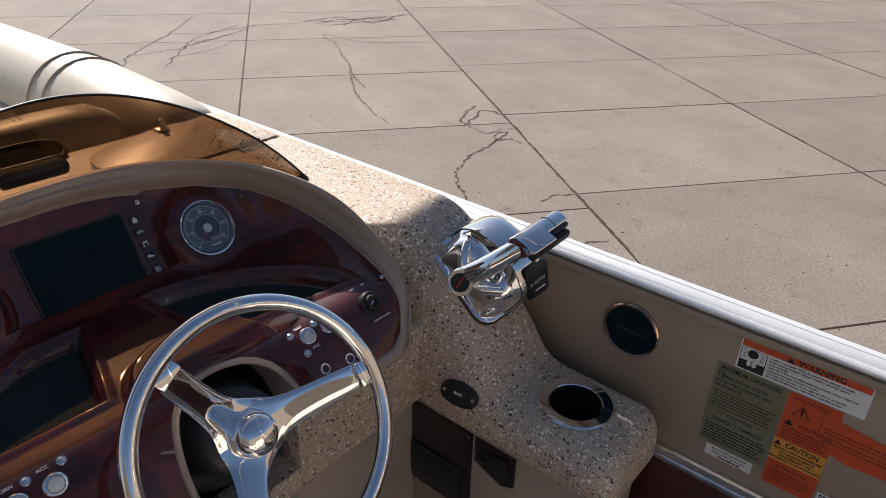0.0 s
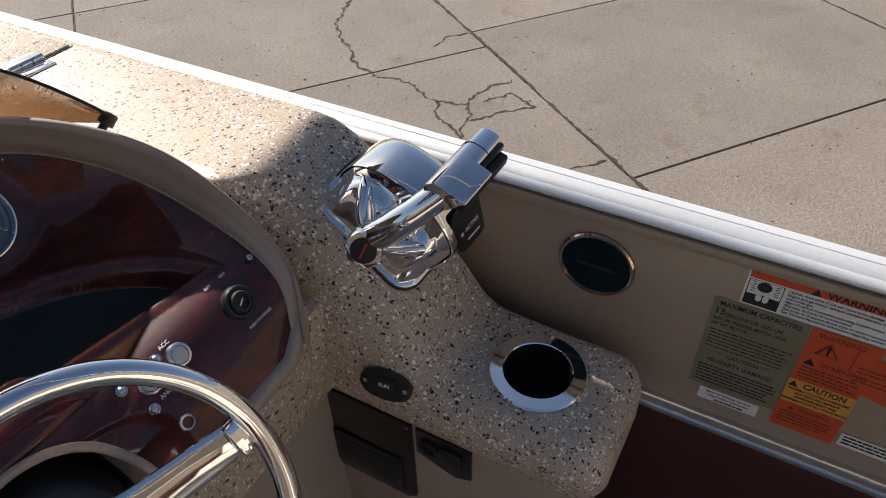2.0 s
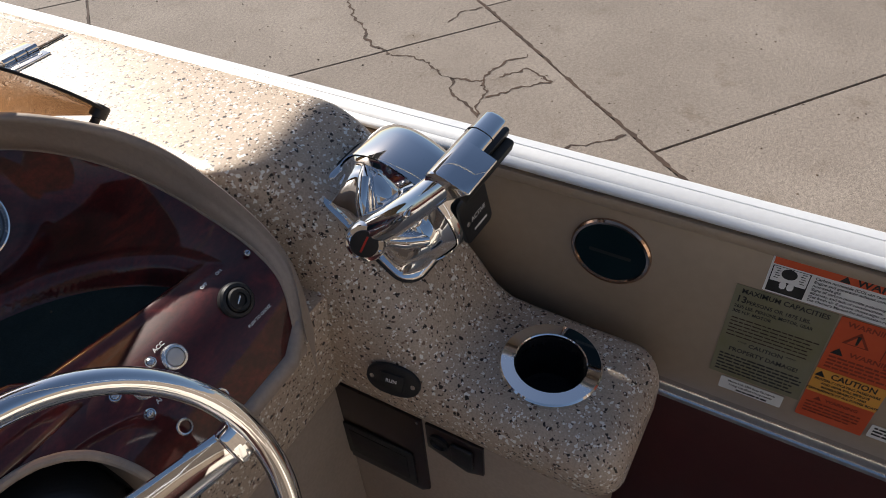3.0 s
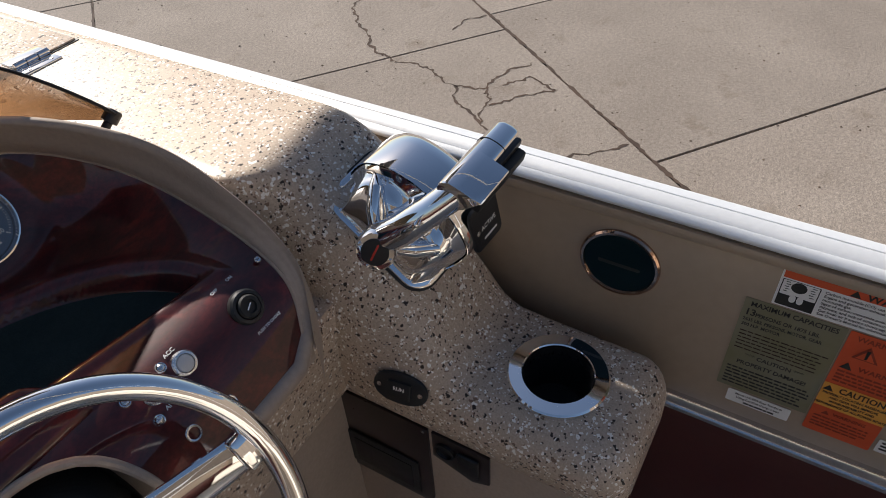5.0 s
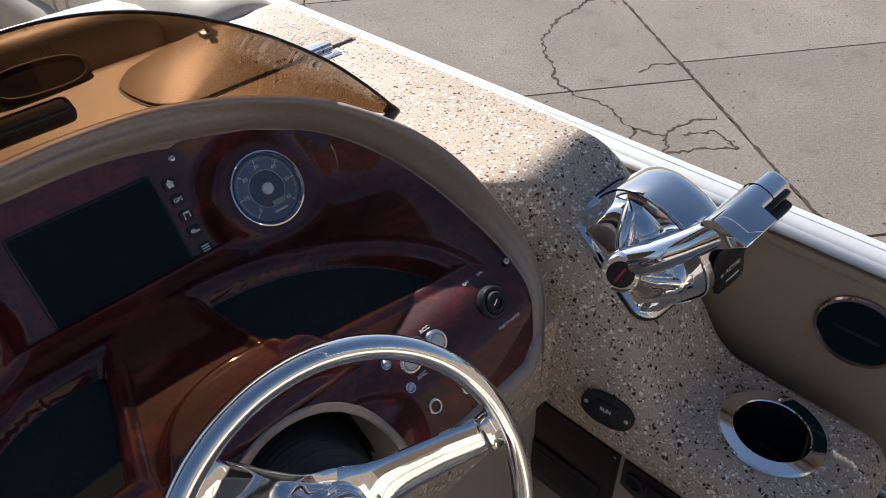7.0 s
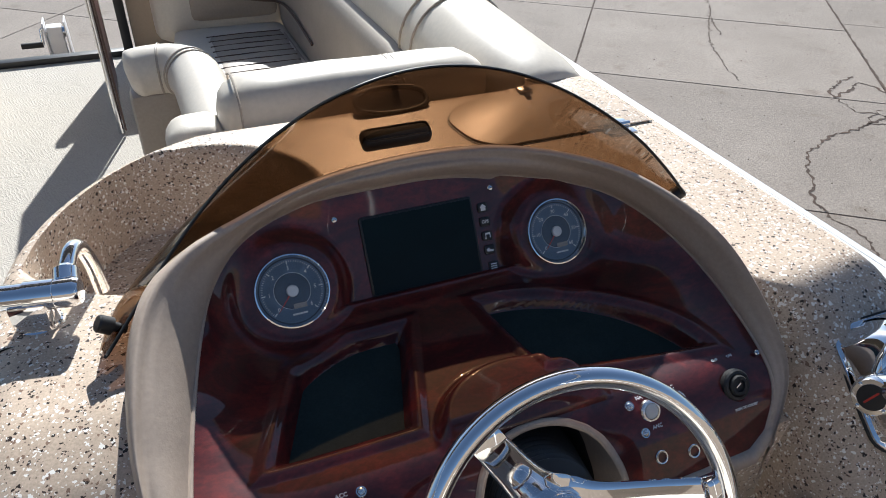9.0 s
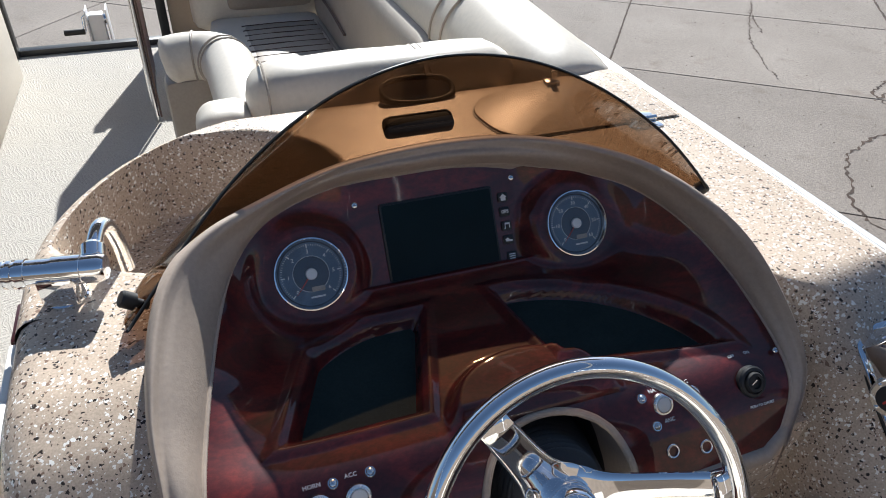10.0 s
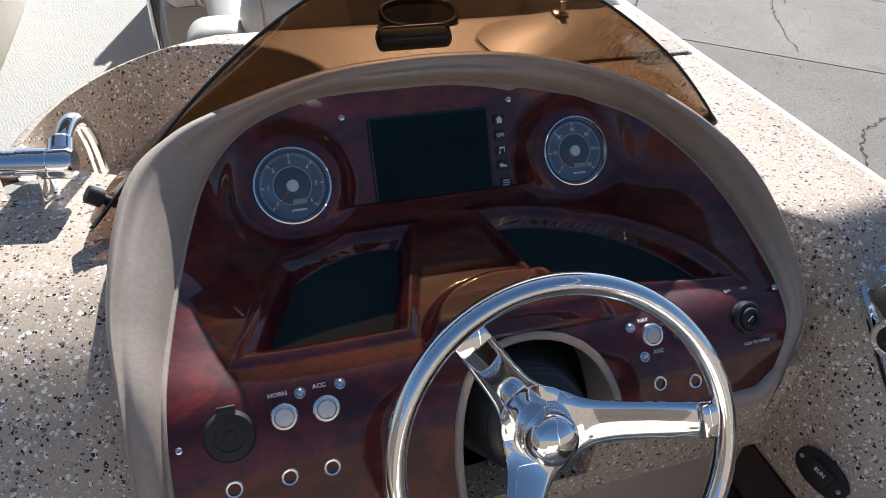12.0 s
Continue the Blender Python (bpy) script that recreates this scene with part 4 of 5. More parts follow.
part("cap_mark", plate(rounded(0.019, 0.0022, 0.0008), 0.0006, axle @ Matrix.Translation((0, 0, 0.0094)) @ pose(0, 0, 0, 0, 0, 25)), NEEDLE, ctl, "red printed bar")
part("pivot_cap", lathe([(0.0148, 0.0065), (0.0146, 0.0090), (0.0003, 0.0096)], axle, 32), BLACK, ctl, "black round cap")
for k in range(4):
    part("bolt", lathe([(0.0020, 0.0), (0.0020, 0.0012), (0.0002, 0.0018)], axle @ Matrix.Translation((0.0176 * math.cos(k * math.pi / 2 + 0.4), 0.0176 * math.sin(k * math.pi / 2 + 0.4), 0.0072)), 10), STEEL, ctl)
part("arm", tube([PIV + Vector((0.014, 0.0, 0.004)), PIV.lerp(NEAR, 0.35) + Vector((0.008, 0, 0)), PIV.lerp(NEAR, 0.7) + Vector((0.008, 0, 0)), NEAR + Vector((0.014, 0.0, 0))], [0.0180, 0.0170, 0.0155, 0.0150], 24), CHROME, ctl)
gm = frame_at(NEAR, FAR - NEAR, (0, -0.30, 0.95))
glen = (FAR - NEAR).length
BLOCK = [(0.0165, -0.007), (0.0168, 0.004), (0.0160, 0.016), (0.0148, 0.0275), (0.0135, 0.0285), (0.0105, 0.0265), (-0.006, 0.0155), (-0.0165, 0.0075), (-0.0190, 0.000), (-0.0165, -0.010), (-0.0085, -0.0175), (0.002, -0.0195), (0.010, -0.0165), (0.0145, -0.0115)]
TIP = [(0.0165, -0.007), (0.0167, 0.001), (0.0158, 0.007), (0.0140, 0.0105), (0.0120, 0.0120), (0.0060, 0.0125), (-0.004, 0.0105), (-0.0125, 0.0060), (-0.0160, 0.000), (-0.0150, -0.010), (-0.0080, -0.0170), (0.002, -0.0190), (0.010, -0.0163), (0.0145, -0.0113)]
rows = [[gm @ Vector((k * x, k * y, h)) for x, y in outline] for h, k, outline in ((0.0, 0.93, BLOCK), (0.0015, 1.0, BLOCK), (0.050, 1.0, BLOCK), (0.0505, 1.0, TIP), (glen - 0.006, 0.97, TIP), (glen - 0.002, 0.90, TIP), (glen, 0.76, TIP))]
part("grip", sheet(rows, True, False, True), CHROME, ctl, smooth=40)
part("seam_ring", tube([gm @ Vector((x * 1.0, y * 1.0, 0.070)) for x, y in TIP], 0.0004, 5, True), INK, ctl)
part("grip_pad", box((-0.010, 0.016, 0.006), (0.004, 0.027, glen - 0.010), 0.003, m=gm), RUBBER, ctl, "black rubber underside of the grip")
part("trim_switch", box((0.001, 0.0105, 0.053), (0.0120, 0.0175, glen - 0.006), 0.003, m=gm), BLACK, ctl, "black rocker switch set into the grip")

# ---- cup holder and rocker switch ----
um = frame_at((0.181, -0.262, 0.6425), (0, -0.015, 1))
cup = thing("cup_holder", um, "polished steel cup holder ring with a black well", "cup holder")
part("ring", lathe([(0.0405, -0.016), (0.0410, 0.0012), (0.0422, 0.0026), (0.0570, 0.0024), (0.0590, 0.0004), (0.0588, -0.0055)], um, 64, False), CHROME, cup)
part("well", lathe([(0.0408, -0.002), (0.0395, -0.072), (0.036, -0.076), (0.0005, -0.076)], um, 48, False), BLACK, cup)
rm = frame_at((0.0855, -0.108, 0.634), (-0.93, -0.12, 0.34), (0.1, -1, 0))
rk = thing("blower_switch", rm, "black oval rocker switch marked RUN", "switch")
part("plate", plate(oval(0.034, 0.0205, 40, 2.3), 0.005, rm, 0.002), BLACK, rk)
part("rocker", box((-0.015, -0.011, 0.004), (0.015, 0.011, 0.0085), 0.002, m=rm), RUBBER, rk)
for x in (-0.026, 0.026):
    part("screw", lathe([(0.003, 0.004), (0.003, 0.0058), (0.0003, 0.0062)], rm @ Matrix.Translation((x, 0, 0)), 12), STEEL, rk)
part("lettering", writing("RUN", 0.0068, rm @ Matrix.Translation((0, 0.002, 0.0087)), thick=0.0002), WHITE, rk)

# ---- dark accessory panels on the pod's side ----
SIDE = Matrix(((0, 0, -1, 0), (-1, 0, 0, 0), (0, 1, 0, 0), (0, 0, 0, 1)))


def side_m(y, z, x=0.092):
    return Matrix.Translation((x, y, z)) @ SIDE


m = side_m(-0.062, 0.478)
st = thing("stereo_panel", m, "dark maroon panel with an empty stereo recess", "panel")
part("plate", plate([(-0.073, 0.082), (0.073, 0.082), (0.073, -0.085), (0.060, -0.098), (-0.073, -0.098)], 0.004, m, 0.001), DARKPLATE, st)
part("frame", box((-0.058, -0.080, 0.004), (0.055, -0.005, 0.008), 0.003, m=m), BLACK, st)
part("recess", box((-0.048, -0.071, 0.0078), (0.045, -0.016, 0.0088), 0.001, m=m), INK, st)
for x, y in ((-0.067, 0.076), (0.067, 0.076), (-0.067, -0.090)):
    part("screw", lathe([(0.0022, 0.004), (0.0022, 0.005), (0.0002, 0.0055)], m @ Matrix.Translation((x, y, 0)), 10), STEEL, st)
m = side_m(-0.182, 0.530)
sp = thing("socket_panel", m, "dark maroon panel with two black sockets", "panel")
part("plate", plate([(-0.041, 0.030), (0.038, 0.030), (0.038, -0.030), (0.015, -0.040), (-0.041, -0.020)], 0.004, m, 0.001), DARKPLATE, sp)
part("socket", lathe([(0.014, 0.003), (0.014, 0.008), (0.011, 0.009), (0.010, 0.005), (0.0005, 0.005)], m @ Matrix.Translation((-0.022, 0.004, 0)), 28), BLACK, sp)
part("socket", box((-0.004, -0.020, 0.004), (0.026, 0.018, 0.010), 0.003, m=m), BLACK, sp)

# ---- medallion and labels on the fence ----
m = side_m(-0.283, 0.731, 0.2965)
md = thing("medallion", m, "round dark medallion in a bronze ring on the fence", "emblem")
part("disc", lathe([(0.043, 0.0), (0.043, 0.003), (0.0005, 0.0034)], m, 56), SCREEN, md)
part("ring", lathe([(0.0475, 0.0), (0.0475, 0.003), (0.0455, 0.0055), (0.0425, 0.0055), (0.0415, 0.003)], m, 64, False), COPPER, md)
part("mark", plate(rounded(0.050, 0.005, 0.002), 0.0003, m @ Matrix.Translation((0.0, -0.002, 0.0032))), INK, md)


def label_at(name, y0, y1, z0, z1, material, label, lift=0.0, group="fence labels"):
    m = side_m((y0 + y1) / 2, (z0 + z1) / 2, 0.2963 - lift)
    th = thing(name, m, label, "label", group)
    w, h = abs(y1 - y0), abs(z1 - z0)
    part("sheet", plate(rounded(w, h, 0.0015, 2), 0.0004, m), material, th, smooth=0)
    return th, m @ Matrix.Translation((0, 0, 0.0006)), w, h


def bars(parent, m, x0, x1, ys, h, material, seed):
    """Lines of unreadable print."""
    rng = random.Random(seed)
    for y in ys:
        x = x0
        bm = bmesh.new()
        end = x1 - rng.random() * 0.15 * (x1 - x0)
        while x < end:
            w = min(rng.uniform(0.0035, 0.010), x1 - x)
            bm.faces.new([bm.verts.new(m @ Vector(q)) for q in ((x, y - h / 2, 0), (x + w, y - h / 2, 0), (x + w, y + h / 2, 0), (x, y + h / 2, 0))])
            x += w + 0.0012
        part("print_line", bm, material, parent, smooth=0)


def triangle(parent, m, x, y, s, material):
    rows = plate([(x - s, y - s * 0.85), (x + s, y - s * 0.85), (x, y + s * 0.85)], 0.0002, m)
    part("warning_sign", rows, material, parent, smooth=0)


th, m, w, h = label_at("carbon_monoxide_label", -0.446, -0.617, 0.796, 0.744, WHITE, "white carbon monoxide warning label with an orange band")
part("band", plate([(-w / 2 + 0.002, h / 2 - 0.012), (w / 2 - 0.002, h / 2 - 0.012), (w / 2 - 0.002, h / 2 - 0.001), (-w / 2 + 0.002, h / 2 - 0.001)], 0.0001, m), ORANGE, th, smooth=0)
part("lettering", writing("WARNING", 0.0125, m @ Matrix.Translation((0.022, h / 2 - 0.0068, 0.0003)), thick=0.0003), INK, th)
triangle(th, m @ Matrix.Translation((0, 0, 0.0003)), -0.018, h / 2 - 0.0068, 0.0050, INK)
part("pictogram", plate([(-0.083, -0.024), (-0.047, -0.024), (-0.047, 0.012), (-0.083, 0.012)], 0.0001, m), INK, th, smooth=0)
part("pictogram", plate(rounded(0.034, 0.020, 0.001), 0.0001, m @ Matrix.Translation((-0.065, 0.0015, 0.0002))), WHITE, th, smooth=0)
part("pictogram", plate(oval(0.0075, 0.0070, 20), 0.0001, m @ Matrix.Translation((-0.066, 0.0045, 0.0004))), INK, th, smooth=0)
part("pictogram", plate([(-0.013, -0.012), (0.013, -0.012), (0.016, -0.004), (0.004, 0.001), (-0.004, 0.001), (-0.016, -0.004)], 0.0001, m @ Matrix.Translation((-0.065, -0.008, 0.0005))), INK, th, smooth=0)
for sx in (-1, 1):
    part("pictogram", plate(oval(0.0032, 0.0052, 16, 2.4), 0.0001, m @ Matrix.Translation((-0.065 + sx * 0.0036, -0.0115, 0.0007))), WHITE, th, smooth=0)
    for k in range(5):
        part("pictogram", plate(rounded(0.0042, 0.0009, 0.0002), 0.0001, m @ Matrix.Translation((-0.065 + sx * (0.0125 - 0.0010 * (k % 2)), 0.0095 - 0.0032 * k, 0.0005))), INK, th, smooth=0)
for k, text in enumerate(("Carbon monoxide (CO) can cause brain damage or death.", "Engine and generator exhaust contains odorless carbon", "monoxide gas.", "Signs of carbon monoxide poisoning include nausea, headache,", "dizziness, and lack of consciousness.", "Get fresh air if anyone shows signs of carbon monoxide", "See Owner's Manual for information regarding carbon")):
    part("text_line", writing(text, 0.0050, m @ Matrix.Translation((-0.043, 0.0095 - 0.0050 * k, 0.0001)), "LEFT", 0.92, 0.00008), INK, th, smooth=0)

th, m, w, h = label_at("capacity_label", -0.4215, -0.522, 0.742, 0.594, OLIVE_LABEL, "greyish olive capacity label with black print", 0.0003)
for text, size, y, sq in (("MAXIMUM CAPACITIES", 0.0098, 0.066, 0.86), ("      PERSONS OR 1875 LBS.", 0.0078, 0.0515, 0.82), ("2635 LBS. PERSONS, MOTOR, GEAR", 0.0064, 0.0425, 0.80), ("300 H.P. MOTOR", 0.0064, 0.0345, 0.85), ("*** CAUTION ***", 0.0086, -0.014, 0.95), ("PROPERTY DAMAGE!", 0.0092, -0.027, 0.86)):
    part("lettering", writing(text, size, m @ Matrix.Translation((-w / 2 + 0.004 if size < 0.0085 else 0.0, y, 0)), "LEFT" if size < 0.0085 else "CENTER", sq, 0.00018), INK, th, smooth=0)
part("lettering", writing("13", 0.0135, m @ Matrix.Translation((-0.041, 0.0535, 0.0001)), "CENTER", 0.85, 0.0002), INK, th, smooth=0)
bars(th, m, -0.045, 0.045, (0.024, 0.0185, 0.013, 0.0075, 0.002, -0.004), 0.0018, CRACK, 3)
bars(th, m, -0.045, 0.045, (-0.038, -0.0435, -0.049, -0.055, -0.0605, -0.066), 0.0026, INK, 4)

th, m, w, h = label_at("emission_label", -0.437, -0.508, 0.591, 0.570, WHITE, "small white emission label with black print", 0.0012)
for k, text in enumerate(("Meets U.S. EPA Evap Standards", "Using Certified Components")):
    part("text_line", writing(text, 0.0050, m @ Matrix.Translation((0, 0.0055 - 0.006 * k, 0)), "CENTER", 0.84, 0.0001), INK, th, smooth=0)
bars(th, m, -0.015, 0.02, (-0.0068,), 0.003, INK, 9)

th, m, w, h = label_at("propeller_label", -0.524, -0.594, 0.742, 0.572, ORANGE, "orange propeller and seating warning label", 0.0006)
part("sheet", plate([(0.035, 0.012), (0.060, 0.006), (0.125, 0.012), (0.125, 0.058), (0.035, 0.070)], 0.0004, m), ORANGE, th, smooth=0)
part("lettering", writing("WARNING", 0.0100, m @ Matrix.Translation((-0.004, 0.077, 0.0005)), "CENTER", 0.95, 0.0002), ORANGE_PRINT, th, smooth=0)
triangle(th, m @ Matrix.Translation((0, 0, 0.0003)), -0.012, 0.060, 0.0125, ORANGE_PRINT)
triangle(th, m @ Matrix.Translation((0, 0, 0.0008)), -0.012, 0.0585, 0.0088, ORANGE)
part("warning_sign", plate([(-0.001, -0.006), (0.001, -0.006), (0.0018, 0.007), (-0.0018, 0.007)], 0.0002, m @ Matrix.Translation((-0.012, 0.0585, 0.0013))), INK, th, smooth=0)
part("divider", plate([(0.0135, 0.04), (0.0145, 0.04), (0.0145, 0.075), (0.0135, 0.075)], 0.0002, m @ Matrix.Translation((0, 0, 0.0003))), ORANGE_PRINT, th, smooth=0)
triangle(th, m @ Matrix.Translation((0, 0, 0.0003)), -0.024, 0.035, 0.0060, INK)
part("lettering", writing("WARNING", 0.0100, m @ Matrix.Translation((0.010, 0.035, 0.0005)), "CENTER", 0.95, 0.0002), ORANGE_PRINT, th, smooth=0)
bars(th, m @ Matrix.Translation((0, 0, 0.0004)), -0.030, 0.030, (0.025, 0.0195, 0.014, 0.0085), 0.0028, ORANGE_PRINT, 11)
bars(th, m @ Matrix.Translation((0, 0, 0.0006)), 0.020, 0.110, (0.050, 0.044, 0.036, 0.030), 0.0028, ORANGE_PRINT, 12)
part("caution_field", plate([(-0.035, -0.038), (0.035, -0.038), (0.035, 0.002), (-0.035, 0.002)], 0.0002, m @ Matrix.Translation((0, 0, 0.0004))), AMBER_LABEL, th, smooth=0)
for text, size, y in (("CAUTION", 0.0125, -0.0055), ("PROPERLY LOCATING PASSENGERS", 0.0051, -0.0145), ("AND GEAR WILL IMPROVE", 0.0051, -0.0205), ("MANEUVERABILITY AND", 0.0051, -0.0265), ("PERFORMANCE OF ALL POWER BOATS", 0.0051, -0.0325)):
    part("lettering", writing(text, size, m @ Matrix.Translation((0.004 if size > 0.01 else 0, y, 0.0008)), "CENTER", 0.80, 0.00018), INK, th, smooth=0)
triangle(th, m @ Matrix.Translation((0, 0, 0.0008)), -0.029, -0.0055, 0.0052, INK)
part("lettering", writing("WARNING", 0.0072, m @ Matrix.Translation((0.004, -0.047, 0.0005)), "CENTER", 0.95, 0.0002), ORANGE_PRINT, th, smooth=0)
triangle(th, m @ Matrix.Translation((0, 0, 0.0003)), -0.020, -0.047, 0.0040, ORANGE_PRINT)
bars(th, m @ Matrix.Translation((0, 0, 0.0004)), -0.030, 0.026, (-0.056, -0.0615, -0.067, -0.0725), 0.0026, ORANGE_PRINT, 13)

th, m, w, h = label_at("fuel_label", -0.598, -0.663, 0.599, 0.577, WHITE, "small white fuel label with black print", 0.0012)
bars(th, m, -0.029, 0.029, (0.0065, 0.001, -0.0045), 0.0030, INK, 15)


# ---- amber windscreen ----
shield = thing("windscreen", pose(-0.27, 0.42, TOP), "curved amber tinted acrylic windscreen around the hood", "windscreen")
tops, feet = [], []
for k in range(81):
    t = radians(44 + 90 * k / 80)
    s = math.sin(t)
    tops.append(Vector((-0.278 + 0.516 * math.cos(t), -0.165 + 0.496 * s + 0.093 * math.cos(t), 0.506 + 0.584 * s)))
    # the port side of the edge lies close over the hood
    back = 0.14 * smooth01((k - 46) / 20)
    tops[-1] += (tops[-1] - Vector((-0.53, -0.41, 1.37))) * back
    end = smooth01((k - 66) / 14)
    tops[-1] = tops[-1].lerp(Vector((-0.645, 0.203, 0.889)), end).lerp(Vector((0.097, 0.252, 0.896)), smooth01((8 - k) / 8))
    f = radians(4 + 172 * k / 80)
    feet.append(Vector((-0.275 + (0.368 + 0.012 * smooth01((k - 50) / 20)) * math.cos(f), 0.228 + 0.215 * math.sin(f) ** 0.8 + 0.022 * math.cos(f), 0.876 + 0.012 * math.sin(f))))
feet = [f.lerp(Vector((-0.656, 0.207, 0.876)), smooth01((k - 73) / 7)).lerp(tops[0] - Vector((0, 0, 0.006)), smooth01((10 - k) / 10)) for k, f in enumerate(feet)]
rows = [[f.lerp(t, v) + Vector((0, 0.020 * math.sin(v * math.pi), 0)) for f, t in zip(feet, tops)] for v in np.linspace(0, 1, 14)]
back = [[p + Vector((0, -0.0032, 0.0006)) for p in row] for row in rows[::-1]]
part("pane", sheet(rows + back, False, True), AMBER, shield, smooth=40)
part("edge", tube([t + Vector((0, 0, 0.001)) for t in tops], 0.0020, 8), INK, shield, "dark polished edge")
for end, side in ((Vector((-0.634, 0.238, 0.897)), -1), (Vector((0.090, 0.262, 0.885)), 1)):
    km = frame_at(end, (side * 0.8, -0.1, 0.6))
    part("knob", lathe([(0.005, -0.012), (0.005, 0.002), (0.0095, 0.003), (0.0095, 0.016), (0.0080, 0.018), (0.0003, 0.0185)], km, 20), BLACK, shield, "black knurled thumb screw")

vent = thing("vent_grip", pose(-0.262, 0.425, 0.96), "black rubber vent bar on the hood", "vent")
vm = frame_at((-0.262, 0.418, 0.968), (0, -0.45, 0.9))
part("body", box((-0.049, -0.014, -0.012), (0.049, 0.014, 0.010), 0.008, 4, m=vm), RUBBER, vent)
part("lip", tube([vm @ Vector((x, y, 0.0085)) for x, y in rounded(0.090, 0.020, 0.008, 5)], 0.0018, 8, True), BLACK, vent)
grab = thing("grab_recess", pose(-0.163, 0.735, TOP), "oval taupe finger recess with a dark rim behind the windscreen", "recess")
om = frame_at((-0.163, 0.726, TOP + 0.011), (0.03, -0.42, 0.9))
rim = oval(0.066, 0.030, 40, 2.6)
part("rim", tube([om @ Vector((x, y, 0.002)) for x, y in rim], 0.0052, 10, True), RUBBER, grab, "dark rubber rim")
part("dish", sheet([[om @ Vector((x * s, y * s, 0.001 - 0.010 * (1 - s * s))) for x, y in rim] for s in (1.0, 0.9, 0.75, 0.5, 0.25, 0.02)], True), TAUPE, grab)
part("skirt", sheet([[om @ Vector((x * 1.04, y * 1.04, 0.001)) for x, y in rim], [Vector(((om @ Vector((x * 1.06, y * 1.06, 0))).x, (om @ Vector((x * 1.06, y * 1.06, 0))).y, TOP - 0.004)) for x, y in rim]], True), TAUPE, grab)

# ---- hatch lid with its hinge and latch ----
hatch = thing("hatch_lid", pose(0.07, 0.62, TOP), "speckled hatch lid beside the windscreen", "hatch")
def lid_outline(g):
    fore = [tuple(p[:2]) for p in curve([(0.239 + g, 0.732 + g, 0), (0.18, 0.727 + g, 0), (0.10, 0.722 + g, 0), (0.02, 0.708 + g, 0), (-0.05, 0.682 + g, 0), (-0.087 - g, 0.640, 0), (-0.092 - g, 0.600, 0), (-0.080 - g, 0.545 - g, 0), (-0.045, 0.512 - g, 0)], 30)]
    return [(0.239 + g, 0.512 - g)] + fore


part("gap", plate(lid_outline(0.0035), 0.0012, Matrix.Translation((0, 0, TOP))), INK, hatch, "dark gap")
part("lid", plate(lid_outline(0.0), 0.004, Matrix.Translation((0, 0, TOP)), 0.0012), TERRAZZO, hatch)
hinge = thing("hinge", pose(0.165, 0.508, TOP), "polished steel butt hinge on the hatch", "hinge")
part("leaf", plate([(0.140, 0.484), (0.195, 0.484), (0.195, 0.507), (0.140, 0.507)], 0.0022, Matrix.Translation((0, 0, TOP + 0.0004)), 0.0008), CHROME, hinge)
part("leaf", plate([(0.140, 0.513), (0.195, 0.513), (0.195, 0.536), (0.140, 0.536)], 0.0022, Matrix.Translation((0, 0, TOP + 0.0044)), 0.0008), CHROME, hinge)
for k in range(3):
    part("knuckle", tube([(0.141 + 0.018 * k, 0.510, TOP + 0.006), (0.1575 + 0.018 * k, 0.510, TOP + 0.006)], 0.0050, 14), CHROME, hinge)
for x, y in ((0.150, 0.492), (0.185, 0.492)):
    part("screw", lathe([(0.003, 0.002), (0.0025, 0.0034), (0.0003, 0.0036)], Matrix.Translation((x, y, TOP)), 10), STEEL, hinge)
latch = thing("latch", pose(0.093, 0.70, TOP), "small brass-coloured hatch latch", "latch")
part("base", box((0.080, 0.690, TOP + 0.003), (0.106, 0.712, TOP + 0.010), 0.002), STEEL, latch)
part("lever", box((0.088, 0.694, TOP + 0.008), (0.100, 0.700, TOP + 0.030), 0.002), STEEL, latch)

# ---- faucet ----
FAUCET = Vector((-0.713, 0.311, TOP))
fa = thing("faucet", Matrix.Translation(FAUCET), "chrome galley faucet with a swivel spout", "faucet")
part("base", lathe([(0.0235, -0.002), (0.0235, 0.003), (0.0215, 0.0045), (0.0205, 0.012), (0.0195, 0.024)], Matrix.Translation(FAUCET), 36), CHROME, fa)
A, B = Vector((-0.772, 0.318, TOP + 0.039)), Vector((-0.662, 0.300, TOP + 0.039))
body_m = frame_at(A, B - A, (0, 0, 1))
L = (B - A).length
part("neck", box((-0.036, -0.019, 0.040), (0.0, 0.019, 0.078), 0.004, m=body_m), CHROME, fa, "square chrome block under the valve")
part("body", lathe([(0.0002, 0), (0.014, 0.0005), (0.0160, 0.003), (0.0160, 0.008), (0.0146, 0.009), (0.0146, 0.011), (0.0164, 0.012), (0.0164, 0.017), (0.0146, 0.018), (0.0146, 0.020), (0.0166, 0.021), (0.0166, 0.030), (0.0152, 0.0305), (0.0152, 0.056), (0.0166, 0.0565), (0.0166, 0.086), (0.0158, 0.0868), (0.0166, 0.0876), (0.0166, L - 0.006), (0.0135, L - 0.001), (0.0002, L)], body_m, 36), CHROME, fa)
part("spout", tube([tuple(p) for p in curve([(-0.676, 0.310, TOP + 0.046), (-0.672, 0.332, TOP + 0.056), (-0.667, 0.352, TOP + 0.060), (-0.661, 0.368, TOP + 0.050), (-0.656, 0.376, TOP + 0.020), (-0.654, 0.378, TOP - 0.02)], 34)], 0.0088, 18), CHROME, fa)
part("collar", lathe([(0.0135, -0.004), (0.0135, 0.010), (0.0105, 0.014)], frame_at((-0.675, 0.314, TOP + 0.048), (0.05, 0.85, 0.4)), 24), CHROME, fa)

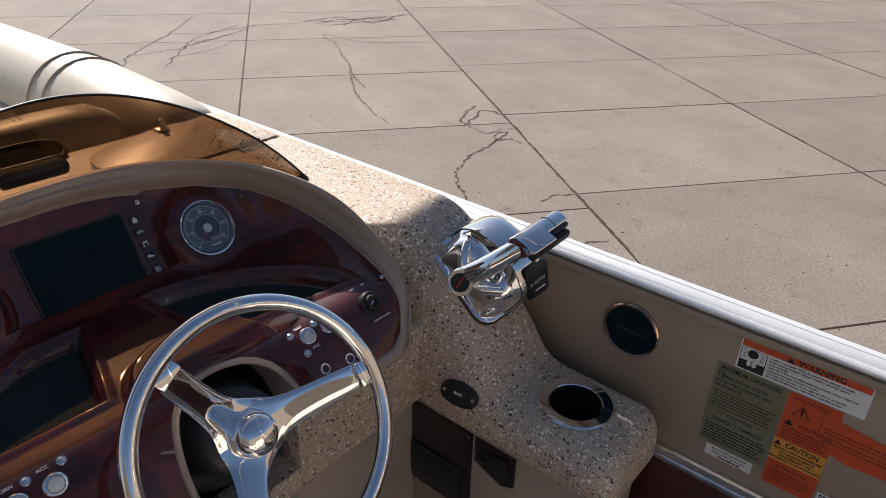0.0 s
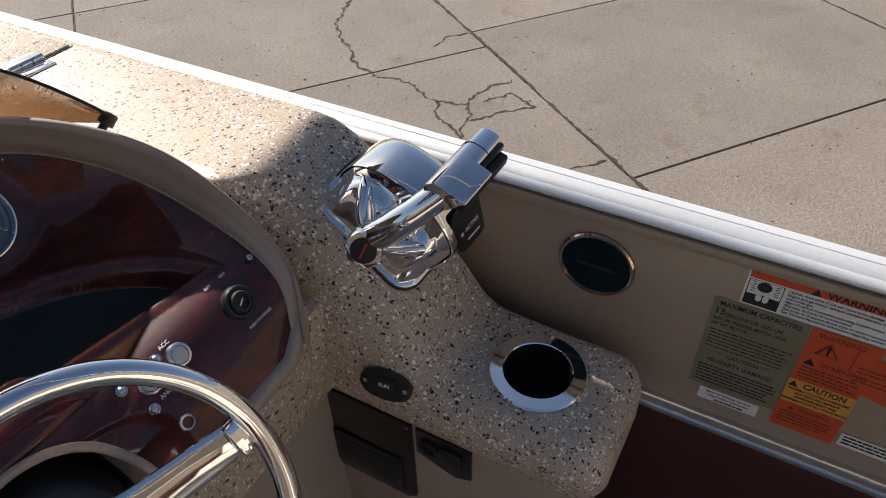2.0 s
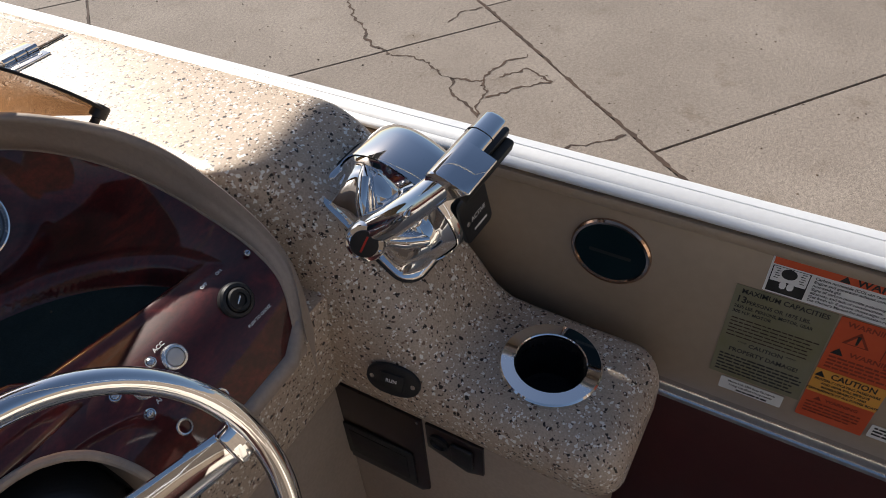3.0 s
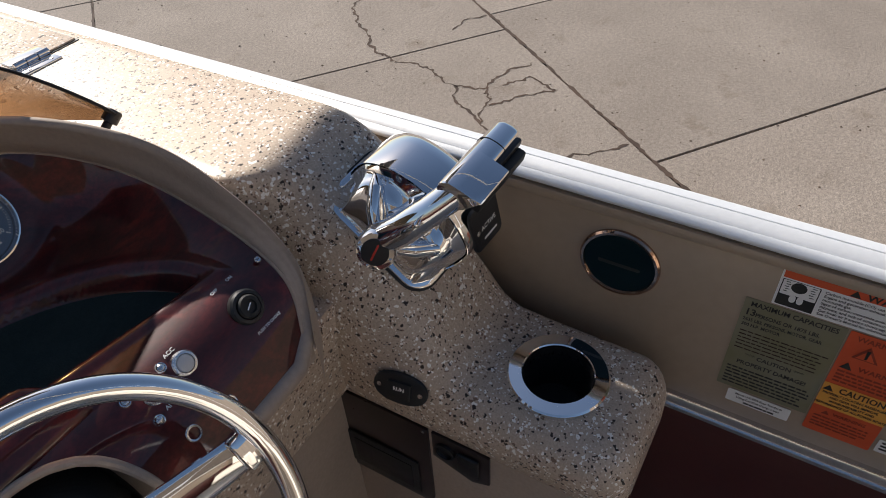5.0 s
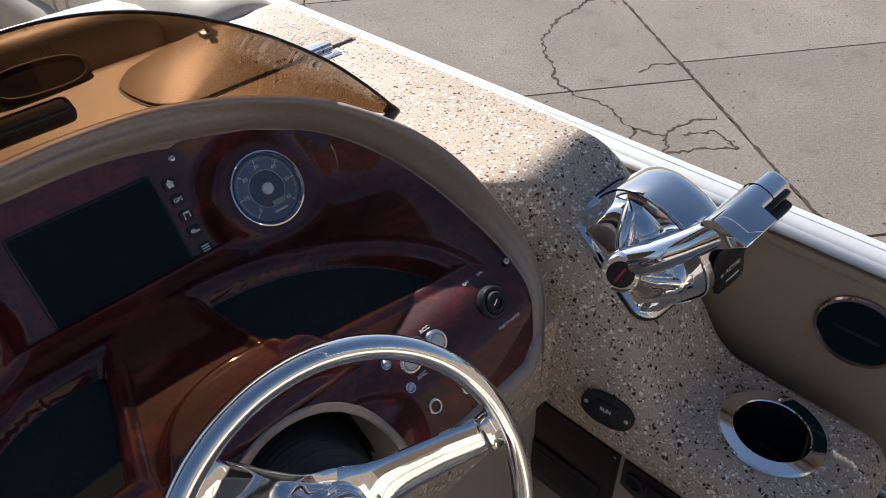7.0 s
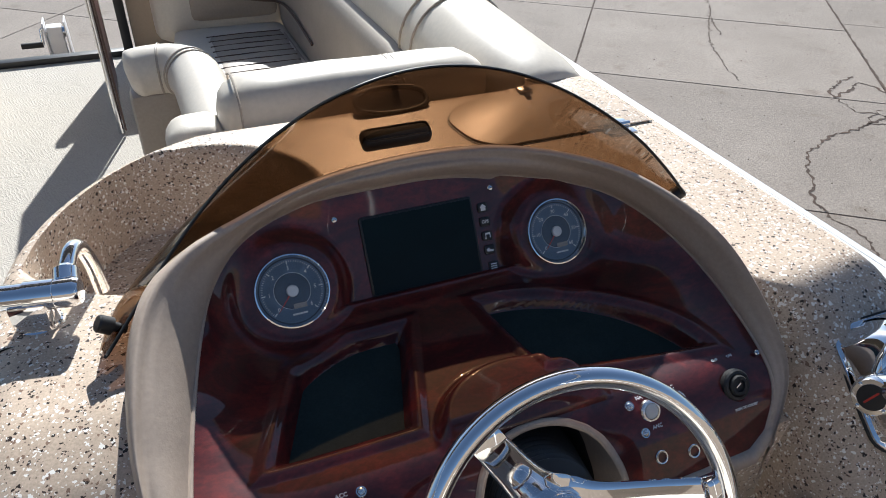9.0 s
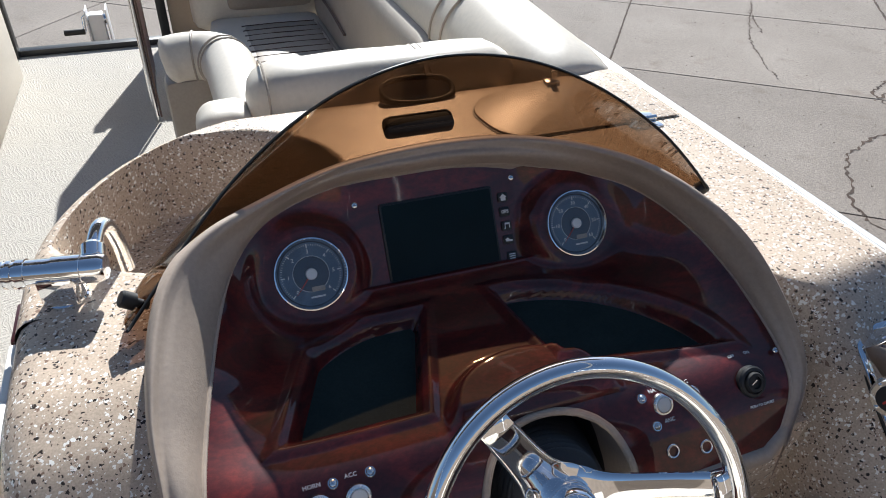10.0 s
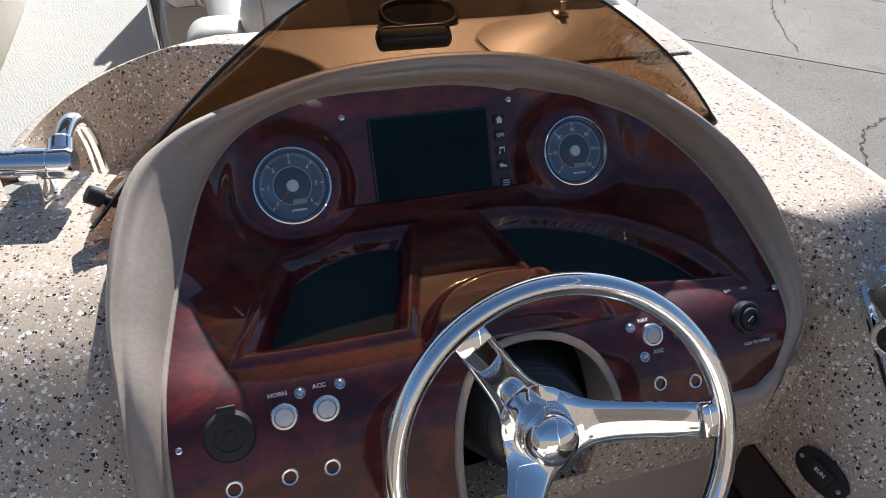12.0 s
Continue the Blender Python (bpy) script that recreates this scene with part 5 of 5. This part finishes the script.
# ---- bow bench ----
def cushion(lo, hi, r, swell=0.006):
    """A padded block with soft edges and slightly swollen faces."""
    bm = box(lo, hi)
    bmesh.ops.subdivide_edges(bm, edges=bm.edges[:], cuts=9, use_grid_fill=True)
    mid, half = Vector([(a + b) / 2 for a, b in zip(lo, hi)]), Vector([(b - a) / 2 for a, b in zip(lo, hi)])
    for v in bm.verts:
        q = v.co - mid
        core = Vector([max(min(c, h - r), r - h) for c, h in zip(q, half)])
        d = q - core
        if d.length > 1e-9:
            d = d.normalized() * r
        puff = 1 + swell * 10 * (1 - (q.x / half.x) ** 2) * (1 - (q.y / half.y) ** 2) if half.z > 0 else 1
        v.co = mid + core + d * puff + Vector((0, 0, 0.0015 * math.sin(v.co.x * 31) * math.sin(v.co.y * 27)))
    return bm


bench = thing("bow_bench", pose(-0.1, 1.6, DECK), "cream vinyl bow bench with tan insets and piping", "bench")
part("base", box((-0.44, 0.88, DECK), (0.285, 2.75, 0.36), 0.01), CREAM_DARK, bench)
part("aft_backrest", cushion((-0.452, 0.776, 0.60), (0.075, 0.925, 0.908), 0.060), CREAM, bench)
part("aft_shell", box((-0.446, 0.764, 0.40), (0.15, 0.84, 0.815), 0.012), CREAM_DARK, bench)
part("shell_trim", box((-0.392, 0.758, 0.822), (0.02, 0.785, 0.838), 0.004), CREAM, bench)


def seam(points, parent, r=0.0022, material=CREAM_DARK, name="seam"):
    part(name, tube([tuple(p) for p in curve(points, 24)], r, 6), material, parent)


for x in (-0.418, -0.128, -0.116):
    seam([(x, 0.775, 0.66), (x, 0.775, 0.85), (x, 0.789, 0.890), (x, 0.850, 0.9105), (x, 0.91, 0.893), (x, 0.926, 0.845)], bench)
tube_path = [(0.170, 0.762, 0.755), (0.165, 0.82, 0.780), (0.155, 0.95, 0.795), (0.155, 1.25, 0.805), (0.150, 1.8, 0.805), (0.140, 2.3, 0.805), (0.06, 2.62, 0.805), (-0.12, 2.72, 0.805), (-0.42, 2.72, 0.80), (-0.50, 2.72, 0.79)]
tp = [tuple(p) for p in curve(tube_path, 90)]
part("side_bolster", tube(tp, [0.085 + 0.043 * smooth01(k / 6) for k in range(91)], 28), CREAM, bench, "fat rolled cream vinyl bolster along the rail")
for k in (27, 29, 47, 64):
    ring = [(tp[k][0] + 0.1295 * math.cos(a), tp[k][1], tp[k][2] + 0.1295 * math.sin(a)) for a in np.linspace(0, 2 * math.pi, 40)[:-1]]
    if k < 64:
        part("bolster_seam", tube(ring, 0.0035, 6, True), CREAM_DARK, bench)
part("back_panel", cushion((-0.02, 1.10, 0.44), (0.10, 2.62, 0.80), 0.05), CREAM_DARK, bench, "tan inset backrest panel")
part("end_panel", cushion((-0.50, 2.56, 0.42), (0.02, 2.68, 0.78), 0.05), CREAM, bench)
part("end_inset", cushion((-0.36, 2.545, 0.50), (-0.02, 2.60, 0.76), 0.025), CREAM_DARK, bench)
seam([(-0.45, 2.545, 0.72), (-0.34, 2.54, 0.69), (-0.22, 2.54, 0.60), (-0.10, 2.54, 0.57), (-0.03, 2.45, 0.58), (-0.03, 2.2, 0.60), (-0.025, 1.95, 0.57)], bench, 0.005, PIPING, "piping")
part("seat_cushion", cushion((-0.45, 1.48, 0.36), (-0.0, 2.56, 0.49), 0.045), CREAM, bench)
part("seat_inset", cushion((-0.34, 1.52, 0.45), (-0.03, 2.44, 0.494), 0.02), CREAM_DARK, bench, "pleated tan seat inset")
for k in range(15):
    y = 1.58 + 0.057 * k
    part("pleat", tube([(-0.33, y, 0.4940), (-0.2, y, 0.4965), (-0.05, y, 0.4940)], 0.0020, 6), PIPING, bench)
part("seat_cushion", cushion((-0.42, 0.95, 0.36), (-0.0, 1.46, 0.49), 0.045), CREAM, bench)
part("drink_holder", lathe([(0.045, 0), (0.045, 0.012), (0.036, 0.014), (0.034, -0.01)], Matrix.Translation((0.03, 1.90, 0.50)), 28), STEEL, bench)
arm_path = curve([(-0.606, 1.51, 0.690), (-0.55, 1.515, 0.698), (-0.485, 1.50, 0.700), (-0.447, 1.43, 0.700), (-0.438, 1.27, 0.700), (-0.436, 1.0, 0.69), (-0.436, 0.90, 0.66)], 50)
part("armrest", tube([tuple(p) for p in arm_path], [0.066 * math.sqrt(1 - max(1 - (k + 0.25) / 3.2, 0.0) ** 2) for k in range(51)], 24), CREAM, bench, "rolled cream vinyl armrest")
for k in (12, 22, 24):
    p, q = Vector(arm_path[k]), Vector(arm_path[k + 1])
    am = frame_at(p, q - p)
    part("arm_seam", tube([am @ Vector((0.0665 * math.cos(a), 0.0665 * math.sin(a), 0)) for a in np.linspace(0, 2 * math.pi, 32)[:-1]], 0.003, 6, True), CREAM_DARK, bench)
part("arm_base", box((-0.612, 1.455, DECK), (-0.42, 1.56, 0.66), 0.02), CREAM_DARK, bench)
part("arm_base", box((-0.49, 0.88, DECK), (-0.38, 1.50, 0.66), 0.02), CREAM, bench)
part("arm_pad", cushion((-0.548, 0.785, 0.66), (-0.440, 0.90, 0.843), 0.036), CREAM, bench)
ch = thing("cup_ring", pose(-0.575, 0.79, 0.74), "chrome cup ring at the end of the bench", "cup holder")
part("ring", tube([(-0.575 + 0.040 * math.cos(a), 0.79 + 0.040 * math.sin(a), 0.748) for a in np.linspace(0, 2 * math.pi, 36)[:-1]], 0.0055, 10, True), CHROME, ch)
part("well", lathe([(0.038, 0.746), (0.036, 0.67), (0.0005, 0.67)], Matrix.Translation((-0.575, 0.79, 0)), 28, False), STEEL, ch)
part("bracket", box((-0.58, 0.75, 0.64), (-0.46, 0.83, 0.672), 0.006), CREAM, ch)

leaf = thing("open_gate", pose(-0.712, 2.9, DECK), "boarding gate swung open along the bow bench, tubular frame", "gate")
part("stile", tube([(-0.712, 2.545, DECK + 0.005), (-0.708, 2.545, 0.86)], 0.011, 14), STEEL, leaf, "bright upright tube")
part("stile", tube([(-0.712, 3.07, DECK + 0.005), (-0.708, 3.07, 0.86)], 0.011, 14), STEEL, leaf)
for z in (0.13, 0.855):
    part("crossbar", tube([(-0.710, 2.548, z), (-0.710, 3.067, z)], 0.011, 12), STEEL, leaf)
part("panel", box((-0.707, 2.556, 0.14), (-0.701, 3.059, 0.845), 0.001), MAROON, leaf, "dark maroon infill panel")
part("hinge_bar", box((-0.697, 2.53, 0.10), (-0.690, 2.548, 0.84), 0.002), PIPING, leaf, "dark edge strip")

# ---- helm chair and aft bench, behind the helm ----
hc = thing("helm_chair", pose(-0.30, -1.15, DECK), "cream vinyl helm chair on a pedestal", "chair")
part("pedestal", lathe([(0.16, 0.0), (0.15, 0.02), (0.05, 0.04), (0.04, 0.30)], pose(-0.30, -1.15, DECK), 28), ALUMINIUM, hc)
part("seat", cushion((-0.55, -1.38, 0.36), (-0.05, -0.92, 0.50), 0.05), CREAM, hc)
part("backrest", cushion((-0.55, -1.46, 0.48), (-0.05, -1.34, 0.95), 0.05), CREAM, hc)
for x in (-0.60, -0.06):
    part("armrest", cushion((x, -1.36, 0.62), (x + 0.07, -1.02, 0.69), 0.03), CREAM, hc)
ab = thing("aft_bench", pose(-1.0, -2.1, DECK), "cream vinyl bench across the stern", "bench")
part("base", box((-2.1, -2.3, 0.02), (0.25, -1.92, 0.40), 0.01), CREAM, ab)
part("backrest", cushion((-2.1, -2.42, 0.40), (0.25, -2.26, 0.85), 0.06), CREAM, ab)

# ---- port bench ----
pb = thing("port_bench", pose(-1.6, 2.7, DECK), "cream vinyl bench seat on the port side", "bench")
part("base", box((-2.12, 2.395, DECK), (-1.287, 3.22, 0.43), 0.012), CREAM, pb)
part("seat_cushion", cushion((-2.12, 2.365, 0.43), (-1.275, 3.2, 0.56), 0.05), CREAM, pb)
part("backrest", cushion((-1.46, 2.37, 0.50), (-1.30, 3.1, 0.84), 0.06), CREAM, pb)

# ---- bow gate and the trailer's winch post ----
gate = thing("bow_gate", pose(-1.03, 3.5, DECK), "black-framed boarding gate opening at the bow", "gate")
part("sill", box((-1.375, 3.50, DECK), (-0.60, 3.56, DECK + 0.03), 0.004), BLACK, gate)
part("post", box((-1.375, 3.47, DECK), (-1.33, 3.53, 0.80), 0.006), BLACK, gate)
part("post", box((-0.655, 3.47, DECK), (-0.61, 3.53, 0.80), 0.006), BLACK, gate)
part("catch", tube([(-1.33, 3.47, 0.62), (-1.315, 3.45, 0.60), (-1.315, 3.45, 0.54), (-1.33, 3.47, 0.52)], 0.009, 8), STEEL, gate)
part("front_panel", box((-0.60, 3.50, DECK), (0.3, 3.54, 0.80), 0.004), FENCE, gate)
part("front_panel", box((-2.2, 3.50, DECK), (-1.375, 3.54, 0.80), 0.004), FENCE, gate)

winch = thing("winch_post", pose(-1.0, 4.1, GROUND), "white trailer winch post with black handle", "winch")
part("post", box((-1.045, 4.05, GROUND), (-0.965, 4.13, 0.10), 0.008), WINCH, winch)
for x in (-1.058, -0.950):
    part("cheek", box((x, 4.03, -0.12), (x + 0.008, 4.16, 0.13), 0.003), WINCH, winch)
part("drum", tube([(-1.05, 4.09, 0.06), (-0.95, 4.09, 0.06)], 0.03, 18), STEEL, winch)
part("crank", tube([(-1.06, 4.09, 0.09), (-1.075, 4.09, 0.08), (-1.08, 4.07, 0.005)], 0.009, 10), STEEL, winch)
part("handle", tube([(-1.08, 4.07, 0.005), (-1.19, 4.07, 0.005)], 0.016, 12), RUBBER, winch)
part("tongue", box((-1.06, 2.5, GROUND + 0.35), (-0.94, 5.2, GROUND + 0.45), 0.006), BLACK, winch)

# ---- cracks and joints in the yard ----
def crack(points, width, seed, jag=0.030, step=0.024):
    """A ragged dark line over the slabs."""
    rng = random.Random(seed)
    pts = [Vector(points[0])]
    for a, b in zip(points, points[1:]):
        a, b = Vector(a), Vector(b)
        n = max(int((b - a).length / step), 1)
        side = Vector((-(b - a).y, (b - a).x)).normalized()
        drift = 0.0
        for k in range(1, n + 1):
            drift = 0.75 * drift + rng.uniform(-jag, jag) * 0.6
            pts.append(a.lerp(b, k / n) + side * drift * (1 if k < n else 0))
    verts, faces = [], []
    for k, p in enumerate(pts):
        d = (pts[min(k + 1, len(pts) - 1)] - pts[max(k - 1, 0)]).normalized()
        s = Vector((-d.y, d.x)) * width * rng.uniform(0.15, 1.15) * 0.42
        verts += [(p.x + s.x, p.y + s.y, GROUND + 0.0012), (p.x - s.x, p.y - s.y, GROUND + 0.0012)]
        if k:
            faces.append((2 * k - 2, 2 * k - 1, 2 * k + 1, 2 * k))
    return verts, faces


CRACKS = [
    ([(5.40, 3.51), (5.43, 3.63), (5.37, 3.77), (4.88, 3.60), (4.92, 3.69), (5.23, 3.85), (5.44, 3.90)], 0.034),
    ([(4.98, 3.13), (4.61, 3.06), (4.17, 2.99), (3.83, 2.88), (3.63, 2.70), (3.53, 2.54), (3.30, 2.31), (3.24, 2.13)], 0.032),
    ([(4.87, 3.60), (4.79, 3.30), (4.98, 3.13)], 0.018),
    ([(4.69, 3.08), (4.87, 3.01), (4.80, 2.86)], 0.018),
    ([(4.61, 3.06), (4.98, 3.25), (5.20, 3.10)], 0.014),
    ([(3.24, 2.11), (3.25, 1.85), (3.14, 1.60), (3.20, 1.39), (3.40, 1.37), (3.61, 1.28)], 0.024),
    ([(3.14, 1.60), (2.97, 1.49), (2.83, 1.25), (2.74, 1.16)], 0.026),
    ([(3.20, 1.39), (3.09, 1.31), (2.84, 1.24)], 0.020),
    ([(3.27, 1.32), (3.44, 1.21), (3.36, 1.00)], 0.024),
    ([(3.02, 1.29), (3.19, 1.17), (3.36, 1.00)], 0.024),
    ([(3.81, 1.99), (4.02, 1.97), (4.12, 1.87)], 0.014),
    ([(2.99, 0.40), (2.86, 0.52), (2.72, 0.66)], 0.024),
    ([(5.54, 6.01), (4.77, 5.06), (4.34, 4.18)], 0.018),
    ([(6.66, 7.80), (6.40, 7.26), (6.03, 6.67), (5.50, 5.93), (5.09, 5.27)], 0.024),
    ([(6.66, 7.80), (6.70, 6.98), (7.49, 6.24)], 0.022),
    ([(3.36, 7.65), (3.90, 8.48), (5.02, 9.32), (5.97, 10.20)], 0.034),
    ([(3.93, 7.65), (4.80, 8.52), (5.68, 8.71), (6.30, 8.98)], 0.034),
    ([(4.80, 8.52), (5.05, 8.77), (6.10, 9.16)], 0.028),
    ([(3.90, 8.48), (4.60, 8.40), (5.68, 8.71)], 0.026),
    ([(5.02, 9.32), (5.40, 9.00), (6.30, 8.98), (6.90, 8.70)], 0.026),
    ([(4.20, 8.00), (4.90, 8.05), (5.40, 8.30)], 0.022),
    ([(7.00, 8.70), (7.32, 8.67), (7.75, 8.60), (7.78, 7.82), (8.80, 8.01)], 0.06),
    ([(7.15, 8.21), (7.70, 8.01), (8.29, 7.80)], 0.06),
    ([(7.20, 8.60), (7.60, 8.20), (8.10, 8.15), (8.60, 7.95)], 0.05),
    ([(7.05, 8.40), (7.55, 8.45), (8.20, 8.00)], 0.05),
    ([(7.30, 8.00), (7.90, 8.30), (8.40, 8.10)], 0.04),
    ([(-1.60, 5.4), (-1.00, 5.7), (-0.30, 5.6)], 0.02),
    ([(-2.40, 4.9), (-1.70, 5.05), (-1.20, 4.8), (-0.60, 4.95)], 0.02),
]
verts, faces = [], []
for n, (pts, wide) in enumerate(CRACKS):
    v, f = crack(pts, wide, n)
    faces += [tuple(i + len(verts) for i in q) for q in f]
    verts += v
# spalled edges of the long joints
for j, wide in ((-1, 0.024), (0, 0.040), (1, 0.034), (2, 0.028)):
    a = CORNER + ACROSS * j
    v, f = crack([a + ALONG * k for k in range(-4, 8)], wide, 60 + j, 0.007, 0.03)
    faces += [tuple(i + len(verts) for i in q) for q in f]
    verts += v
me = bpy.data.meshes.new("cracks")
me.from_pydata(verts, [], faces)
me.materials.append(CRACK)
tagged(new("cracks", me), "ragged dark cracks across the concrete slabs", "cracks", kind="stuff")

# loose grit
rng = random.Random(5)
verts, faces = [], []
for k in range(900):
    x, y = rng.uniform(0.8, 9), rng.uniform(-2, 9)
    s = rng.uniform(0.004, 0.011)
    b = len(verts)
    a = rng.uniform(0, 6.28)
    for i in range(4):
        verts.append((x + s * math.cos(a + i * 1.57) * rng.uniform(0.6, 1.2), y + s * math.sin(a + i * 1.57) * rng.uniform(0.6, 1.2), GROUND))
    verts.append((x, y, GROUND + s * 0.6))
    faces += [(b + i, b + (i + 1) % 4, b + 4) for i in range(4)]
me = bpy.data.meshes.new("grit")
me.from_pydata(verts, [], faces)
me.materials.append(JOINT)
tagged(new("grit", me), "loose dark grit scattered on the concrete", "grit", kind="stuff")

# the slabs, each its own piece
GAP = 0.011
ang_u, ang_v = ALONG.normalized() * GAP, ACROSS.normalized() * GAP
quad = [ang_u * 0.5 + ang_v * 0.5, ALONG - ang_u * 0.5 + ang_v * 0.5, ALONG + ACROSS - ang_u * 0.5 - ang_v * 0.5, ACROSS + ang_u * 0.5 - ang_v * 0.5]
slab_me = bpy.data.meshes.new("slab")
rim = [(p - (p - (ALONG + ACROSS) * 0.5).normalized() * 0.007) for p in quad]
slab_me.from_pydata([(p.x, p.y, -0.05) for p in quad] + [(p.x, p.y, -0.005) for p in quad] + [(p.x, p.y, 0.0) for p in rim], [], [(0, 1, 5, 4), (1, 2, 6, 5), (2, 3, 7, 6), (3, 0, 4, 7), (4, 5, 9, 8), (5, 6, 10, 9), (6, 7, 11, 10), (7, 4, 8, 11), (8, 9, 10, 11)])
slab_me.materials.append(CONCRETE)
for i in range(-7, 11):
    for j in range(-5, 9):
        p = CORNER + ALONG * (i - (0.13 if j < 0 else 0.0)) + ACROSS * j
        s = new("slab", slab_me)
        s.parent = ground
        s.location = (p.x, p.y, GROUND + random.Random(i * 31 + j).uniform(-0.002, 0.0))
